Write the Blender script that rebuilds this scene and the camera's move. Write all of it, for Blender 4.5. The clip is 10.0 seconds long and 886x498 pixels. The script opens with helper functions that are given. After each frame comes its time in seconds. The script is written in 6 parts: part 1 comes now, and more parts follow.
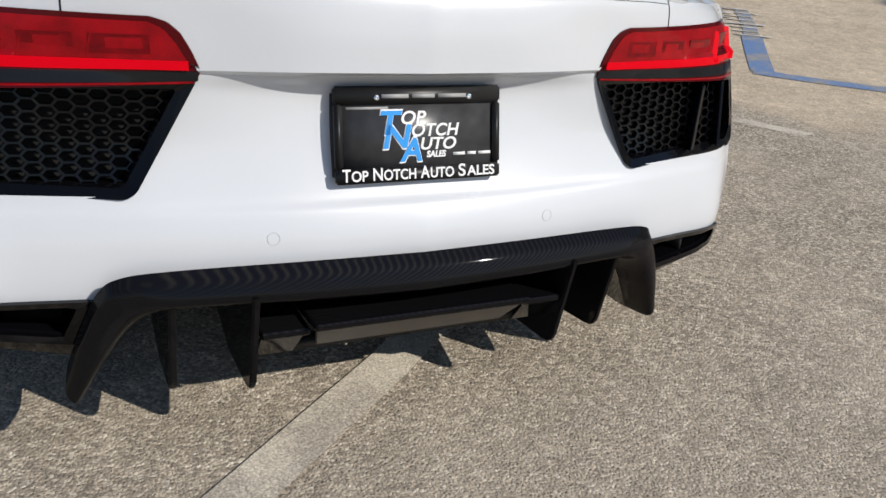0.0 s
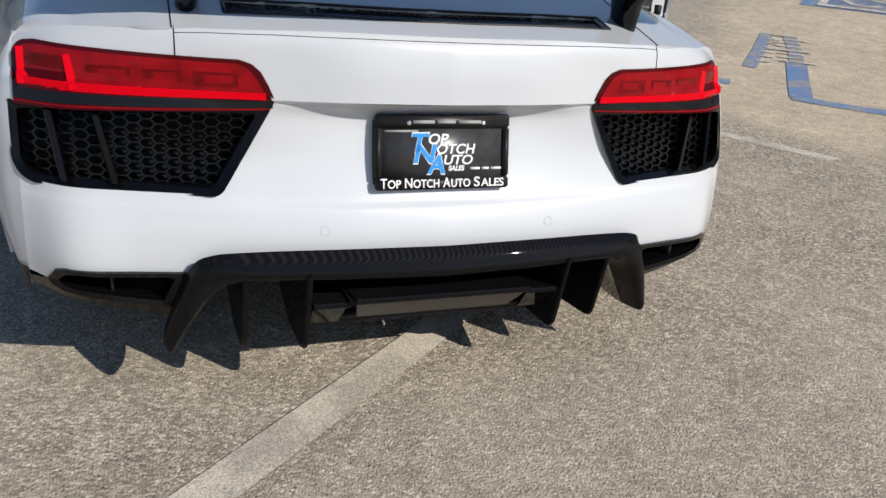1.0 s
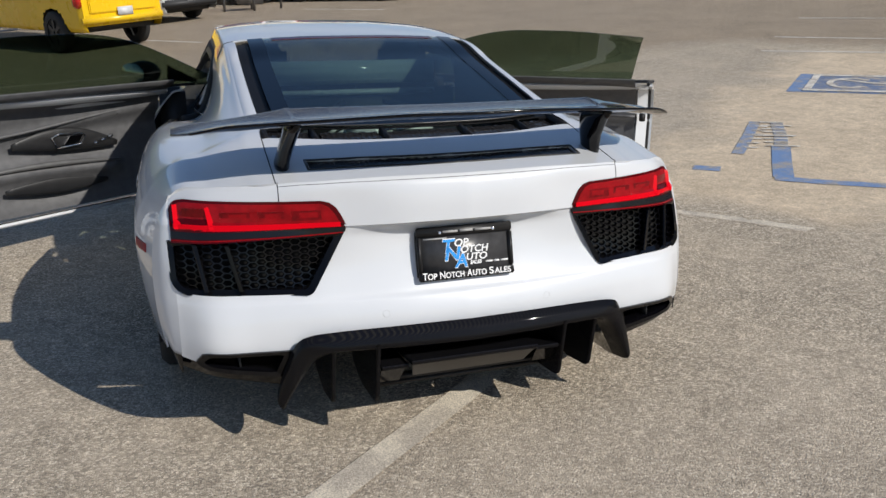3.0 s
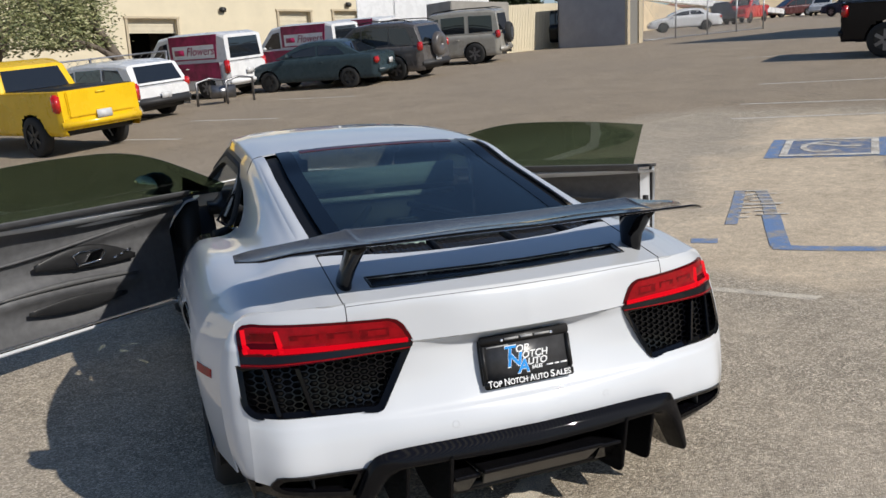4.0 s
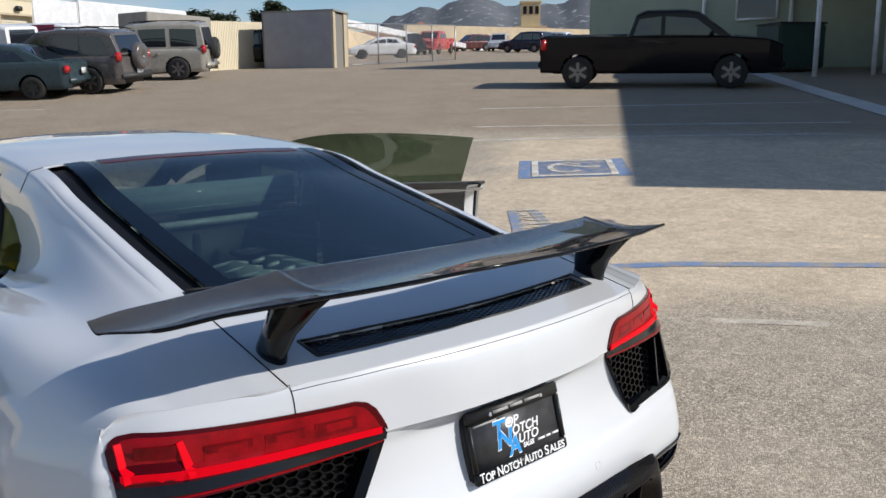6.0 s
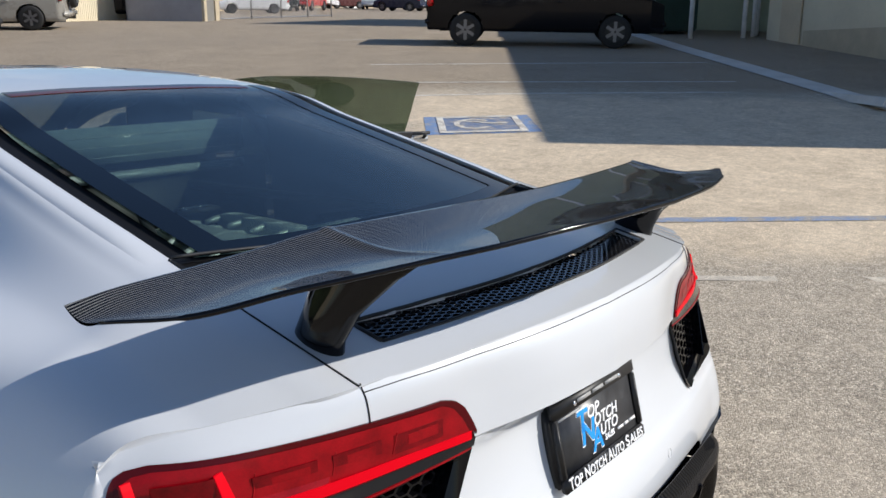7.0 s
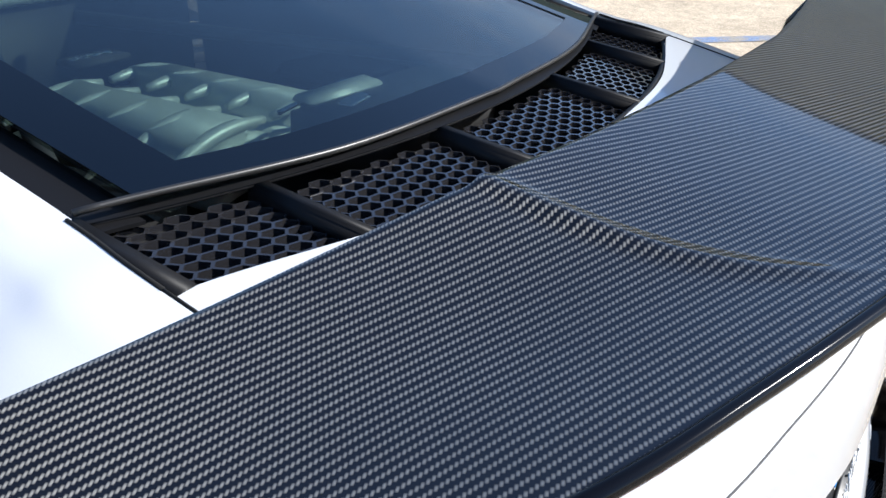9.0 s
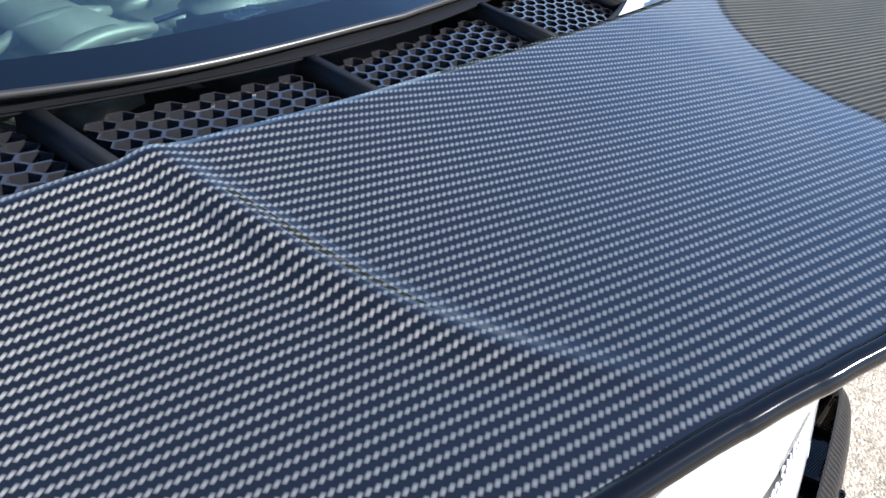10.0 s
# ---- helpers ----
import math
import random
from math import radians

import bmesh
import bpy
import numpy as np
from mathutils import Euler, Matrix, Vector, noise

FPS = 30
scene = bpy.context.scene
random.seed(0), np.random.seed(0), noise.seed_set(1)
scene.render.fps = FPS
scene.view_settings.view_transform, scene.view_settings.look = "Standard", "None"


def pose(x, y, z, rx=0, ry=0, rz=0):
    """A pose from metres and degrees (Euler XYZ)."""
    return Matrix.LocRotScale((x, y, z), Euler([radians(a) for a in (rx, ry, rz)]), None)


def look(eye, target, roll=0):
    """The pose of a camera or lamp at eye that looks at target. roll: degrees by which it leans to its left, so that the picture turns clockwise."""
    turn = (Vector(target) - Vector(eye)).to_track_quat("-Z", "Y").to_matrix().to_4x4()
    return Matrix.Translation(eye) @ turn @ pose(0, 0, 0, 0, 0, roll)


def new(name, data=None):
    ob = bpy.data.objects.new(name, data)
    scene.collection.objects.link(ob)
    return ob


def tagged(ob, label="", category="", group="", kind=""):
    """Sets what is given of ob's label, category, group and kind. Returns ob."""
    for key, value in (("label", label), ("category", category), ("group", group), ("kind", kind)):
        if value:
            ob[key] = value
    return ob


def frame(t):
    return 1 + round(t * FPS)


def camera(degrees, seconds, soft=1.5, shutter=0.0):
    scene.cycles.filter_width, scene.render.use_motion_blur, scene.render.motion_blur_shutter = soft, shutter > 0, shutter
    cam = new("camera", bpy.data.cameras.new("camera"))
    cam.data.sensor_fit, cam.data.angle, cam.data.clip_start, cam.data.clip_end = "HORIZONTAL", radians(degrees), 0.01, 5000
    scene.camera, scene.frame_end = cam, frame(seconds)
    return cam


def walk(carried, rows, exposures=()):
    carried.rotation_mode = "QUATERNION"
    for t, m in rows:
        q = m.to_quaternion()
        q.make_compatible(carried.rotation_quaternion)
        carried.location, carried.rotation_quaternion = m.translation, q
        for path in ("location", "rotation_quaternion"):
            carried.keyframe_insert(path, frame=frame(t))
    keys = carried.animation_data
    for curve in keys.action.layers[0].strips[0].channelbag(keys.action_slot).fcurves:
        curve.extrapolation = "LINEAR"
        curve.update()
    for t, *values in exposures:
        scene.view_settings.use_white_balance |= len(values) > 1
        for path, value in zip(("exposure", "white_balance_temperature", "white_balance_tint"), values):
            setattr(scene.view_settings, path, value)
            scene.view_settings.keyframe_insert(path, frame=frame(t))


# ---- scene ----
cam = camera(56.8, 10.0)
PATH = [
    (0, (-0.582, -1.32, 1.059), (0.241, 0.304, 0.232), 6.1),
    (0.5, (-0.642, -1.473, 1.113), (0.16, 0.169, 0.301), 6.5),
    (1, (-0.644, -1.68, 1.185), (0.043, 0.014, 0.374), 6.1),
    (1.5, (-0.668, -1.837, 1.27), (-0.075, -0.118, 0.436), 4.2),
    (2, (-0.763, -1.998, 1.33), (-0.176, -0.247, 0.563), 2.2),
    (3.3, (-0.925, -2.377, 1.436), (-0.296, -0.553, 0.908), -0.6),
    (3.5, (-0.988, -2.372, 1.469), (-0.354, -0.54, 0.98), -1.6),
    (4, (-1.131, -2.283, 1.533), (-0.432, -0.455, 1.119), -2.8),
    (4.5, (-1.181, -2.085, 1.548), (-0.418, -0.272, 1.183), -2.6),
    (5, (-1.232, -1.846, 1.529), (-0.331, -0.095, 1.181), -1.6),
    (5.5, (-1.335, -1.542, 1.492), (-0.193, 0.06, 1.13), -0.7),
    (5.7, (-1.368, -1.437, 1.471), (-0.143, 0.1, 1.103), -0.7),
    (7, (-1.338, -0.712, 1.336), (0.18, 0.502, 0.866), 0.3),
    (7.5, (-1.282, -0.474, 1.299), (0.29, 0.631, 0.745), 0.5),
    (8, (-1.124, -0.273, 1.294), (0.457, 0.788, 0.68), 0.5),
    (8.5, (-1.004, -0.124, 1.278), (0.563, 0.9, 0.573), 0.7),
    (9, (-0.902, -0.039, 1.25), (0.626, 0.903, 0.367), 0.9),
    (9.5, (-0.785, -0.036, 1.228), (0.711, 0.853, 0.243), 3.3),
    (10, (-0.686, -0.066, 1.216), (0.767, 0.831, 0.175), 6.1),
]
walk(cam, [(t, look(eye, target, roll)) for t, eye, target, roll in PATH],
     exposures=[(0, -0.20, 6500, 10), (2, -0.05, 6500, 10), (3.5, -0.17, 6500, 10), (5.0, -0.08, 6500, 10), (5.5, -0.05, 6450, 10), (7, 0.12, 6350, 10), (7.5, 0.10, 6250, 10),
                (8.5, 0.42, 6150, 10), (9.2, 1.0, 6120, 10), (10, 1.42, 6100, 10)])

# ---- light ----
SUN = Vector((0.84, -1.15, 1.0)).normalized()
sun = new("sun", bpy.data.lights.new("sun", "SUN"))
sun.data.energy, sun.data.angle, sun.data.color = 4.7, radians(0.53), (1.0, 0.95, 0.87)
sun.matrix_world = look(SUN * 50, (0, 0, 0))
world = bpy.data.worlds.new("sky")
scene.world = world
world.use_nodes = True
sky = world.node_tree.nodes.new("ShaderNodeTexSky")
sky.sky_type, sky.sun_disc = "NISHITA", False
sky.sun_elevation, sky.sun_rotation = math.asin(SUN.z), math.atan2(SUN.x, SUN.y)
sky.air_density, sky.dust_density, sky.ozone_density = 1.0, 0.3, 4.5
wn, wl = world.node_tree.nodes, world.node_tree.links
# broken cloud over the clear sky
wm = wn.new("ShaderNodeMapping")
wm.inputs["Scale"].default_value = (1.0, 1.0, 3.2)
wl.new(wn.new("ShaderNodeTexCoord").outputs["Generated"], wm.inputs[0])
cloud = wn.new("ShaderNodeTexNoise")
cloud.inputs["Scale"].default_value, cloud.inputs["Detail"].default_value, cloud.inputs["Roughness"].default_value = 2.6, 7.0, 0.58
wl.new(wm.outputs[0], cloud.inputs["Vector"])
cover = wn.new("ShaderNodeValToRGB")
cover.color_ramp.elements[0].position, cover.color_ramp.elements[1].position = 0.42, 0.64
cover.color_ramp.elements[1].color = (0.75, 0.75, 0.75, 1)
wl.new(cloud.outputs["Fac"], cover.inputs[0])
wmix = wn.new("ShaderNodeMix")
wmix.data_type = "RGBA"
wmix.inputs[7].default_value = (5.2, 5.5, 6.0, 1)
height = wn.new("ShaderNodeSeparateXYZ")
wl.new(wm.inputs[0].links[0].from_socket, height.inputs[0])
low_band = wn.new("ShaderNodeMapRange")
low_band.inputs["From Min"].default_value, low_band.inputs["From Max"].default_value = 0.45, 0.18
wl.new(height.outputs[2], low_band.inputs["Value"])
share = wn.new("ShaderNodeMath")
share.operation = "MULTIPLY"
wl.new(cover.outputs[0], share.inputs[0])
wl.new(low_band.outputs[0], share.inputs[1])
wl.new(share.outputs[0], wmix.inputs[0])
wl.new(sky.outputs[0], wmix.inputs[6])
wl.new(wmix.outputs[2], wn["Background"].inputs[0])
wn["Background"].inputs[1].default_value = 0.105


# ---- materials ----
def material(name, color, rough=0.5, metal=0.0, coat=0.0, spec=0.5):
    m = bpy.data.materials.new(name)
    m.use_nodes = True
    b = m.node_tree.nodes["Principled BSDF"]
    b.inputs["Base Color"].default_value = (*color, 1)
    b.inputs["Roughness"].default_value, b.inputs["Metallic"].default_value = rough, metal
    b.inputs["Coat Weight"].default_value, b.inputs["Coat Roughness"].default_value = coat, 0.03
    b.inputs["Specular IOR Level"].default_value = spec
    return m


def nodes(m):
    return m.node_tree.nodes, m.node_tree.links, m.node_tree.nodes["Principled BSDF"]


def math_node(n, l, op, a, b=None):
    k = n.new("ShaderNodeMath")
    k.operation = op
    for i, v in enumerate((a, b)):
        if v is None:
            continue
        if isinstance(v, (int, float)):
            k.inputs[i].default_value = v
        else:
            l.new(v, k.inputs[i])
    return k.outputs[0]


def noise_tex(n, l, vec, scale, detail=4.0, rough=0.55):
    k = n.new("ShaderNodeTexNoise")
    k.inputs["Scale"].default_value, k.inputs["Detail"].default_value, k.inputs["Roughness"].default_value = scale, detail, rough
    l.new(vec, k.inputs["Vector"])
    return k.outputs["Fac"]


def ramp(n, l, fac, stops):
    k = n.new("ShaderNodeValToRGB")
    e = k.color_ramp.elements
    while len(e) < len(stops):
        e.new(0.5)
    for q, (p, c) in zip(e, stops):
        q.position, q.color = p, (*c, 1) if len(c) == 3 else c
    l.new(fac, k.inputs[0])
    return k.outputs[0]


def mix(n, l, fac, a, b, blend="MIX"):
    k = n.new("ShaderNodeMix")
    k.data_type, k.blend_type = "RGBA", blend
    for i, v in ((0, fac), (6, a), (7, b)):
        if isinstance(v, (int, float)):
            k.inputs[i].default_value = v
        elif isinstance(v, tuple):
            k.inputs[i].default_value = (*v, 1)
        else:
            l.new(v, k.inputs[i])
    return k.outputs[2]


def bump(n, l, b, height, strength, dist):
    k = n.new("ShaderNodeBump")
    k.inputs["Strength"].default_value, k.inputs["Distance"].default_value = strength, dist
    l.new(height, k.inputs["Height"])
    l.new(k.outputs[0], b.inputs["Normal"])


def worn(name, color, rough=0.6, scale=6.0, vary=0.25, metal=0.0, coat=0.0, grain=0.0):
    """A colour with stains at two scales and a fine relief."""
    m = material(name, color, rough, metal, coat)
    n, l, b = nodes(m)
    co = n.new("ShaderNodeTexCoord").outputs["Object"]
    big, small = noise_tex(n, l, co, scale, 6), noise_tex(n, l, co, scale * 14, 3)
    dark = tuple(c * (1 - vary) for c in color)
    light = tuple(min(1, c * (1 + vary * 0.6)) for c in color)
    c1 = ramp(n, l, big, [(0.3, dark), (0.7, light)])
    c2 = mix(n, l, 0.25, c1, ramp(n, l, small, [(0.3, dark), (0.7, light)]))
    l.new(c2, b.inputs["Base Color"])
    l.new(math_node(n, l, "MULTIPLY_ADD", big, 0.25), b.inputs["Roughness"])
    b.inputs["Roughness"].links[0].from_node.inputs[2].default_value = max(0.02, rough - 0.125)
    if grain:
        bump(n, l, b, small, 0.4, grain)
    return m


GLOSS = material("gloss_black", (0.003, 0.003, 0.004), 0.08, 0.0, 0.0, 0.28)
MATT = worn("matt_black", (0.015, 0.015, 0.016), 0.55, 9, 0.3)
RUBBER = worn("rubber", (0.018, 0.018, 0.018), 0.8, 12, 0.3)
# near-black that stands in for the shade in recesses, gaps and openings
DARK = material("depth_shade_black", (0.004, 0.004, 0.004), 0.9)
CHROME = material("chrome", (0.75, 0.75, 0.77), 0.12, 1.0)
GREY = worn("grey_metal", (0.35, 0.35, 0.36), 0.4, 8, 0.2, 0.8)
PLASTIC = worn("grey_black_plastic", (0.03, 0.03, 0.032), 0.6, 10, 0.25)


# ---- mesh helpers ----
def part(name, bm, mat, parent=None, label="", smooth=True):
    me = bpy.data.meshes.new(name)
    bm.to_mesh(me)
    bm.free()
    for m in mat if isinstance(mat, (list, tuple)) else [mat]:
        me.materials.append(m)
    if smooth:
        me.shade_smooth()
    ob = new(name, me)
    ob.parent = parent
    if label:
        ob["label"] = label
    return ob


def thing(name, label, category, group="", kind="", at=(0, 0, 0)):
    ob = new(name)
    ob.location = at
    ob.empty_display_size = 0.1
    return tagged(ob, label, category, group, kind)


def sharp(ob, angle=35):
    ob.data.set_sharp_from_angle(angle=radians(angle))
    return ob


def solid(ob, t, offset=-1):
    k = ob.modifiers.new("thickness", "SOLIDIFY")
    k.thickness, k.offset = t, offset
    e = ob.modifiers.new("crisp_edge", "EDGE_SPLIT")
    e.split_angle = radians(50)
    return ob


def spline(P, t):
    """Smooth curve through the rows of P, at the parameters t (0 to len - 1)."""
    P, t = np.asarray(P, float), np.atleast_1d(np.asarray(t, float))
    Q = np.concatenate([2 * P[:1] - P[1:2], P, 2 * P[-1:] - P[-2:-1]])
    i = np.clip(t.astype(int), 0, len(P) - 2)
    f = (t - i).reshape((-1,) + (1,) * (P.ndim - 1))
    a, b, c, d = Q[i], Q[i + 1], Q[i + 2], Q[i + 3]
    return 0.5 * (2 * b + (c - a) * f + (2 * a - 5 * b + 4 * c - d) * f ** 2 + (3 * b - a - 3 * c + d) * f ** 3)


def patch(net, us, vs):
    """Points of the smooth surface through net[v][u] at us x vs: array [v][u][3]."""
    rows = spline(np.asarray(net, float), vs)
    return np.stack([spline(r, us) for r in rows])


def sheet(P, bm=None, keep=None, flip=False):
    """A mesh of the grid P[v][u]."""
    bm = bm or bmesh.new()
    nv, nu = P.shape[:2]
    V = [[bm.verts.new(P[j, i]) for i in range(nu)] for j in range(nv)]
    for j in range(nv - 1):
        for i in range(nu - 1):
            if keep is not None and not keep((P[j, i] + P[j + 1, i + 1] + P[j + 1, i] + P[j, i + 1]) / 4):
                continue
            q = (V[j][i], V[j][i + 1], V[j + 1][i + 1], V[j + 1][i])
            bm.faces.new(q[::-1] if flip else q)
    loose = [v for v in bm.verts if not v.link_faces]
    bmesh.ops.delete(bm, geom=loose, context="VERTS")
    return bm


def whole(P):
    """Both halves of a grid whose first column lies on x = 0."""
    M = P[:, :0:-1].copy()
    M[..., 0] *= -1
    return np.concatenate([M, P], axis=1)


def mirrored(P, s):
    M = P.copy()
    M[..., 0] *= s
    return M


def boxes(bm, size, at=(0, 0, 0), rot=(0, 0, 0), bevel=0.0, seg=2):
    m = pose(*at, *rot) @ Matrix.Diagonal((*size, 1))
    r = bmesh.ops.create_cube(bm, size=1.0, matrix=m)
    if bevel:
        e = list({e for v in r["verts"] for e in v.link_edges})
        bmesh.ops.bevel(bm, geom=e, offset=bevel, segments=seg, affect="EDGES", clamp_overlap=True)
    return bm


def tube(bm, pts, r, n=8, closed=False, cap=True):
    """A round bar along pts."""
    pts = [Vector(p) for p in pts]
    rings = []
    for i, p in enumerate(pts):
        a = pts[i - 1] if i or closed else p
        b = pts[(i + 1) % len(pts)] if i + 1 < len(pts) or closed else p
        d = (b - a).normalized()
        q = d.to_track_quat("Z", "Y")
        rad = r[i] if isinstance(r, (list, tuple)) else r
        rings.append([bm.verts.new(p + q @ Vector((rad * math.cos(k * 2 * math.pi / n), rad * math.sin(k * 2 * math.pi / n), 0))) for k in range(n)])
    m = len(rings)
    for i in range(m if closed else m - 1):
        A, B = rings[i], rings[(i + 1) % m]
        for k in range(n):
            bm.faces.new((A[k], A[(k + 1) % n], B[(k + 1) % n], B[k]))
    if cap and not closed:
        bm.faces.new(rings[0][::-1])
        bm.faces.new(rings[-1])
    return bm


def prism(bm, pts, d, cap=True):
    """The polygon pts (3D), drawn out by the vector d."""
    A = [bm.verts.new(p) for p in pts]
    B = [bm.verts.new(Vector(p) + Vector(d)) for p in pts]
    n = len(pts)
    for i in range(n):
        bm.faces.new((A[i], A[(i + 1) % n], B[(i + 1) % n], B[i]))
    if cap:
        bm.faces.new(A[::-1])
        bm.faces.new(B)
    bmesh.ops.recalc_face_normals(bm, faces=bm.faces)
    return bm


def lathe(bm, prof, n=48, axis="x", at=(0, 0, 0)):
    """The profile (along, radius) turned round an axis."""
    rings = []
    for a, r in prof:
        ring = []
        for k in range(n):
            c, s = r * math.cos(k * 2 * math.pi / n), r * math.sin(k * 2 * math.pi / n)
            p = (a, c, s) if axis == "x" else (c, a, s) if axis == "y" else (c, s, a)
            ring.append(bm.verts.new(Vector(p) + Vector(at)))
        rings.append(ring)
    for A, B in zip(rings, rings[1:]):
        for k in range(n):
            bm.faces.new((A[k], A[(k + 1) % n], B[(k + 1) % n], B[k]))
    bmesh.ops.recalc_face_normals(bm, faces=bm.faces)
    return bm


def inside(x, z, poly):
    hit = False
    for (x1, z1), (x2, z2) in zip(poly, poly[1:] + poly[:1]):
        if (z1 > z) != (z2 > z) and x < (x2 - x1) * (z - z1) / (z2 - z1) + x1:
            hit = not hit
    return hit


# ---- ground ----
def ground_z(x, y):
    s = 0.05 * x + 0.044 * y
    u = max(0.0, min(s, 1.8) - 0.15)
    return math.hypot(1.31 * u * u / (u + 0.055) + 0.86 * max(0.0, min(s, 7.0) - 1.8), 0.04)


def on_ground(x, y, lift=0.0):
    return Vector((x, y, ground_z(x, y) + lift))


def spaced(lo, hi, step, far):
    a = list(np.arange(lo, hi + 0.01, step))
    q, out = step, []
    while a[-1] < far:
        q *= 1.35
        a.append(a[-1] + q)
    q = step
    while a[0] > -far:
        q *= 1.35
        a.insert(0, a[0] - q)
    return a


def asphalt():
    """Old asphalt: bare aggregate in a grey-brown binder, with a pale sandy stretch and stains."""
    m = material("asphalt", (0.28, 0.25, 0.21), 0.92)
    n, l, b = nodes(m)
    co = n.new("ShaderNodeTexCoord").outputs["Object"]
    stone = n.new("ShaderNodeTexVoronoi")
    stone.inputs["Scale"].default_value = 140
    l.new(co, stone.inputs["Vector"])
    sep = n.new("ShaderNodeSeparateColor")
    l.new(stone.outputs["Color"], sep.inputs[0])
    grit = ramp(n, l, sep.outputs[0], [(0.0, (.05, .044, .036)), (.28, (.20, .175, .142)), (.60, (.42, .365, .295)), (.86, (.66, .59, .49)), (1.0, (.95, .90, .80))])
    fine = noise_tex(n, l, co, 230, 3, .7)
    patches, wide = noise_tex(n, l, co, 1.1, 7, .6), noise_tex(n, l, co, .16, 5)
    base = mix(n, l, 0.34, grit, ramp(n, l, fine, [(.38, (.10, .088, .07)), (.66, (.74, .665, .55))]))
    base = mix(n, l, ramp(n, l, patches, [(.35, (0, 0, 0)), (.70, (.8, .8, .8))]), base, mix(n, l, .5, base, (.62, .545, .445)))
    base = mix(n, l, ramp(n, l, wide, [(.42, (0, 0, 0)), (.62, (.4, .4, .4))]), base, (.38, .345, .30))
    xyz = n.new("ShaderNodeSeparateXYZ")
    l.new(co, xyz.inputs[0])
    # older, browner tarmac beyond the bays
    along_lot = math_node(n, l, "SUBTRACT", math_node(n, l, "ADD", math_node(n, l, "MULTIPLY", xyz.outputs[0], .78), math_node(n, l, "MULTIPLY", xyz.outputs[1], .62)), 11.2)
    old = math_node(n, l, "MAXIMUM", along_lot, math_node(n, l, "SUBTRACT", xyz.outputs[1], 8.5))
    old = math_node(n, l, "ADD", old, math_node(n, l, "MULTIPLY", math_node(n, l, "SUBTRACT", patches, .5), 2.0))
    base = mix(n, l, ramp(n, l, old, [(0.0, (0, 0, 0)), (0.9, (1, 1, 1))]), base, mix(n, l, 1.0, base, (.74, .70, .655), "MULTIPLY"))
    # sandy stretch round the painted bays
    dx = math_node(n, l, "DIVIDE", math_node(n, l, "SUBTRACT", math_node(n, l, "ADD", math_node(n, l, "MULTIPLY", xyz.outputs[0], .78), math_node(n, l, "MULTIPLY", xyz.outputs[1], .62)), 7.15), 4.0)
    dy = math_node(n, l, "DIVIDE", math_node(n, l, "SUBTRACT", math_node(n, l, "SUBTRACT", math_node(n, l, "MULTIPLY", xyz.outputs[1], .78), math_node(n, l, "MULTIPLY", xyz.outputs[0], .62)), -3.6), 4.9)
    rad = math_node(n, l, "MAXIMUM", math_node(n, l, "ABSOLUTE", dx), math_node(n, l, "ABSOLUTE", dy))
    rad = math_node(n, l, "ADD", rad, math_node(n, l, "MULTIPLY", math_node(n, l, "SUBTRACT", noise_tex(n, l, co, .9, 8, .65), .5), .7))
    sandy = ramp(n, l, rad, [(.82, (.85, .85, .85)), (1.10, (0, 0, 0))])
    sand = ramp(n, l, noise_tex(n, l, co, 2.3, 8, .65), [(.3, (.58, .48, .355)), (.7, (.86, .73, .56))])
    base = mix(n, l, sandy, base, mix(n, l, .25, sand, grit))
    mottle = math_node(n, l, "ADD", math_node(n, l, "MULTIPLY", noise_tex(n, l, co, 13, 6, .7), .6), math_node(n, l, "MULTIPLY", noise_tex(n, l, co, 60, 3, .6), .4))
    base = mix(n, l, 1.0, base, ramp(n, l, mottle, [(.36, (.78, .74, .68)), (.52, (1.05, 1.0, .93)), (.66, (1.28, 1.23, 1.15))]), "MULTIPLY")
    l.new(base, b.inputs["Base Color"])
    dome = math_node(n, l, "ADD", math_node(n, l, "MULTIPLY", math_node(n, l, "SUBTRACT", 1.0, stone.outputs["Distance"]), math_node(n, l, "ADD", sep.outputs[1], .5)), math_node(n, l, "MULTIPLY", fine, .7))
    bump(n, l, b, dome, 1.0, 0.0028)
    return m


ASPHALT = asphalt()
XS, YS = spaced(-8, 32, 0.8, 2500), spaced(-8, 40, 0.8, 2500)
ground = part("ground", sheet(np.array([[(x, y, ground_z(x, y)) for x in XS] for y in YS])), ASPHALT)
tagged(ground, "weathered grey-brown asphalt of a parking lot", "ground", kind="structure")

# ---- car materials ----
def film_glass(name, tint):
    """Thin tinted glass: a mirror skin over a coloured see-through sheet."""
    m = bpy.data.materials.new(name)
    m.use_nodes = True
    n, l = m.node_tree.nodes, m.node_tree.links
    n.remove(n["Principled BSDF"])
    fr, tr, gl, mx = n.new("ShaderNodeLayerWeight"), n.new("ShaderNodeBsdfTransparent"), n.new("ShaderNodeBsdfGlossy"), n.new("ShaderNodeMixShader")
    tr.inputs[0].default_value = (*tint, 1)
    gl.inputs["Roughness"].default_value = 0.01
    skin = math_node(n, l, "MULTIPLY_ADD", math_node(n, l, "POWER", fr.outputs["Facing"], 4.5), 0.92)
    skin.node.inputs[2].default_value = 0.10
    l.new(skin, mx.inputs[0])
    l.new(tr.outputs[0], mx.inputs[1])
    l.new(gl.outputs[0], mx.inputs[2])
    l.new(mx.outputs[0], n["Material Output"].inputs[0])
    return m


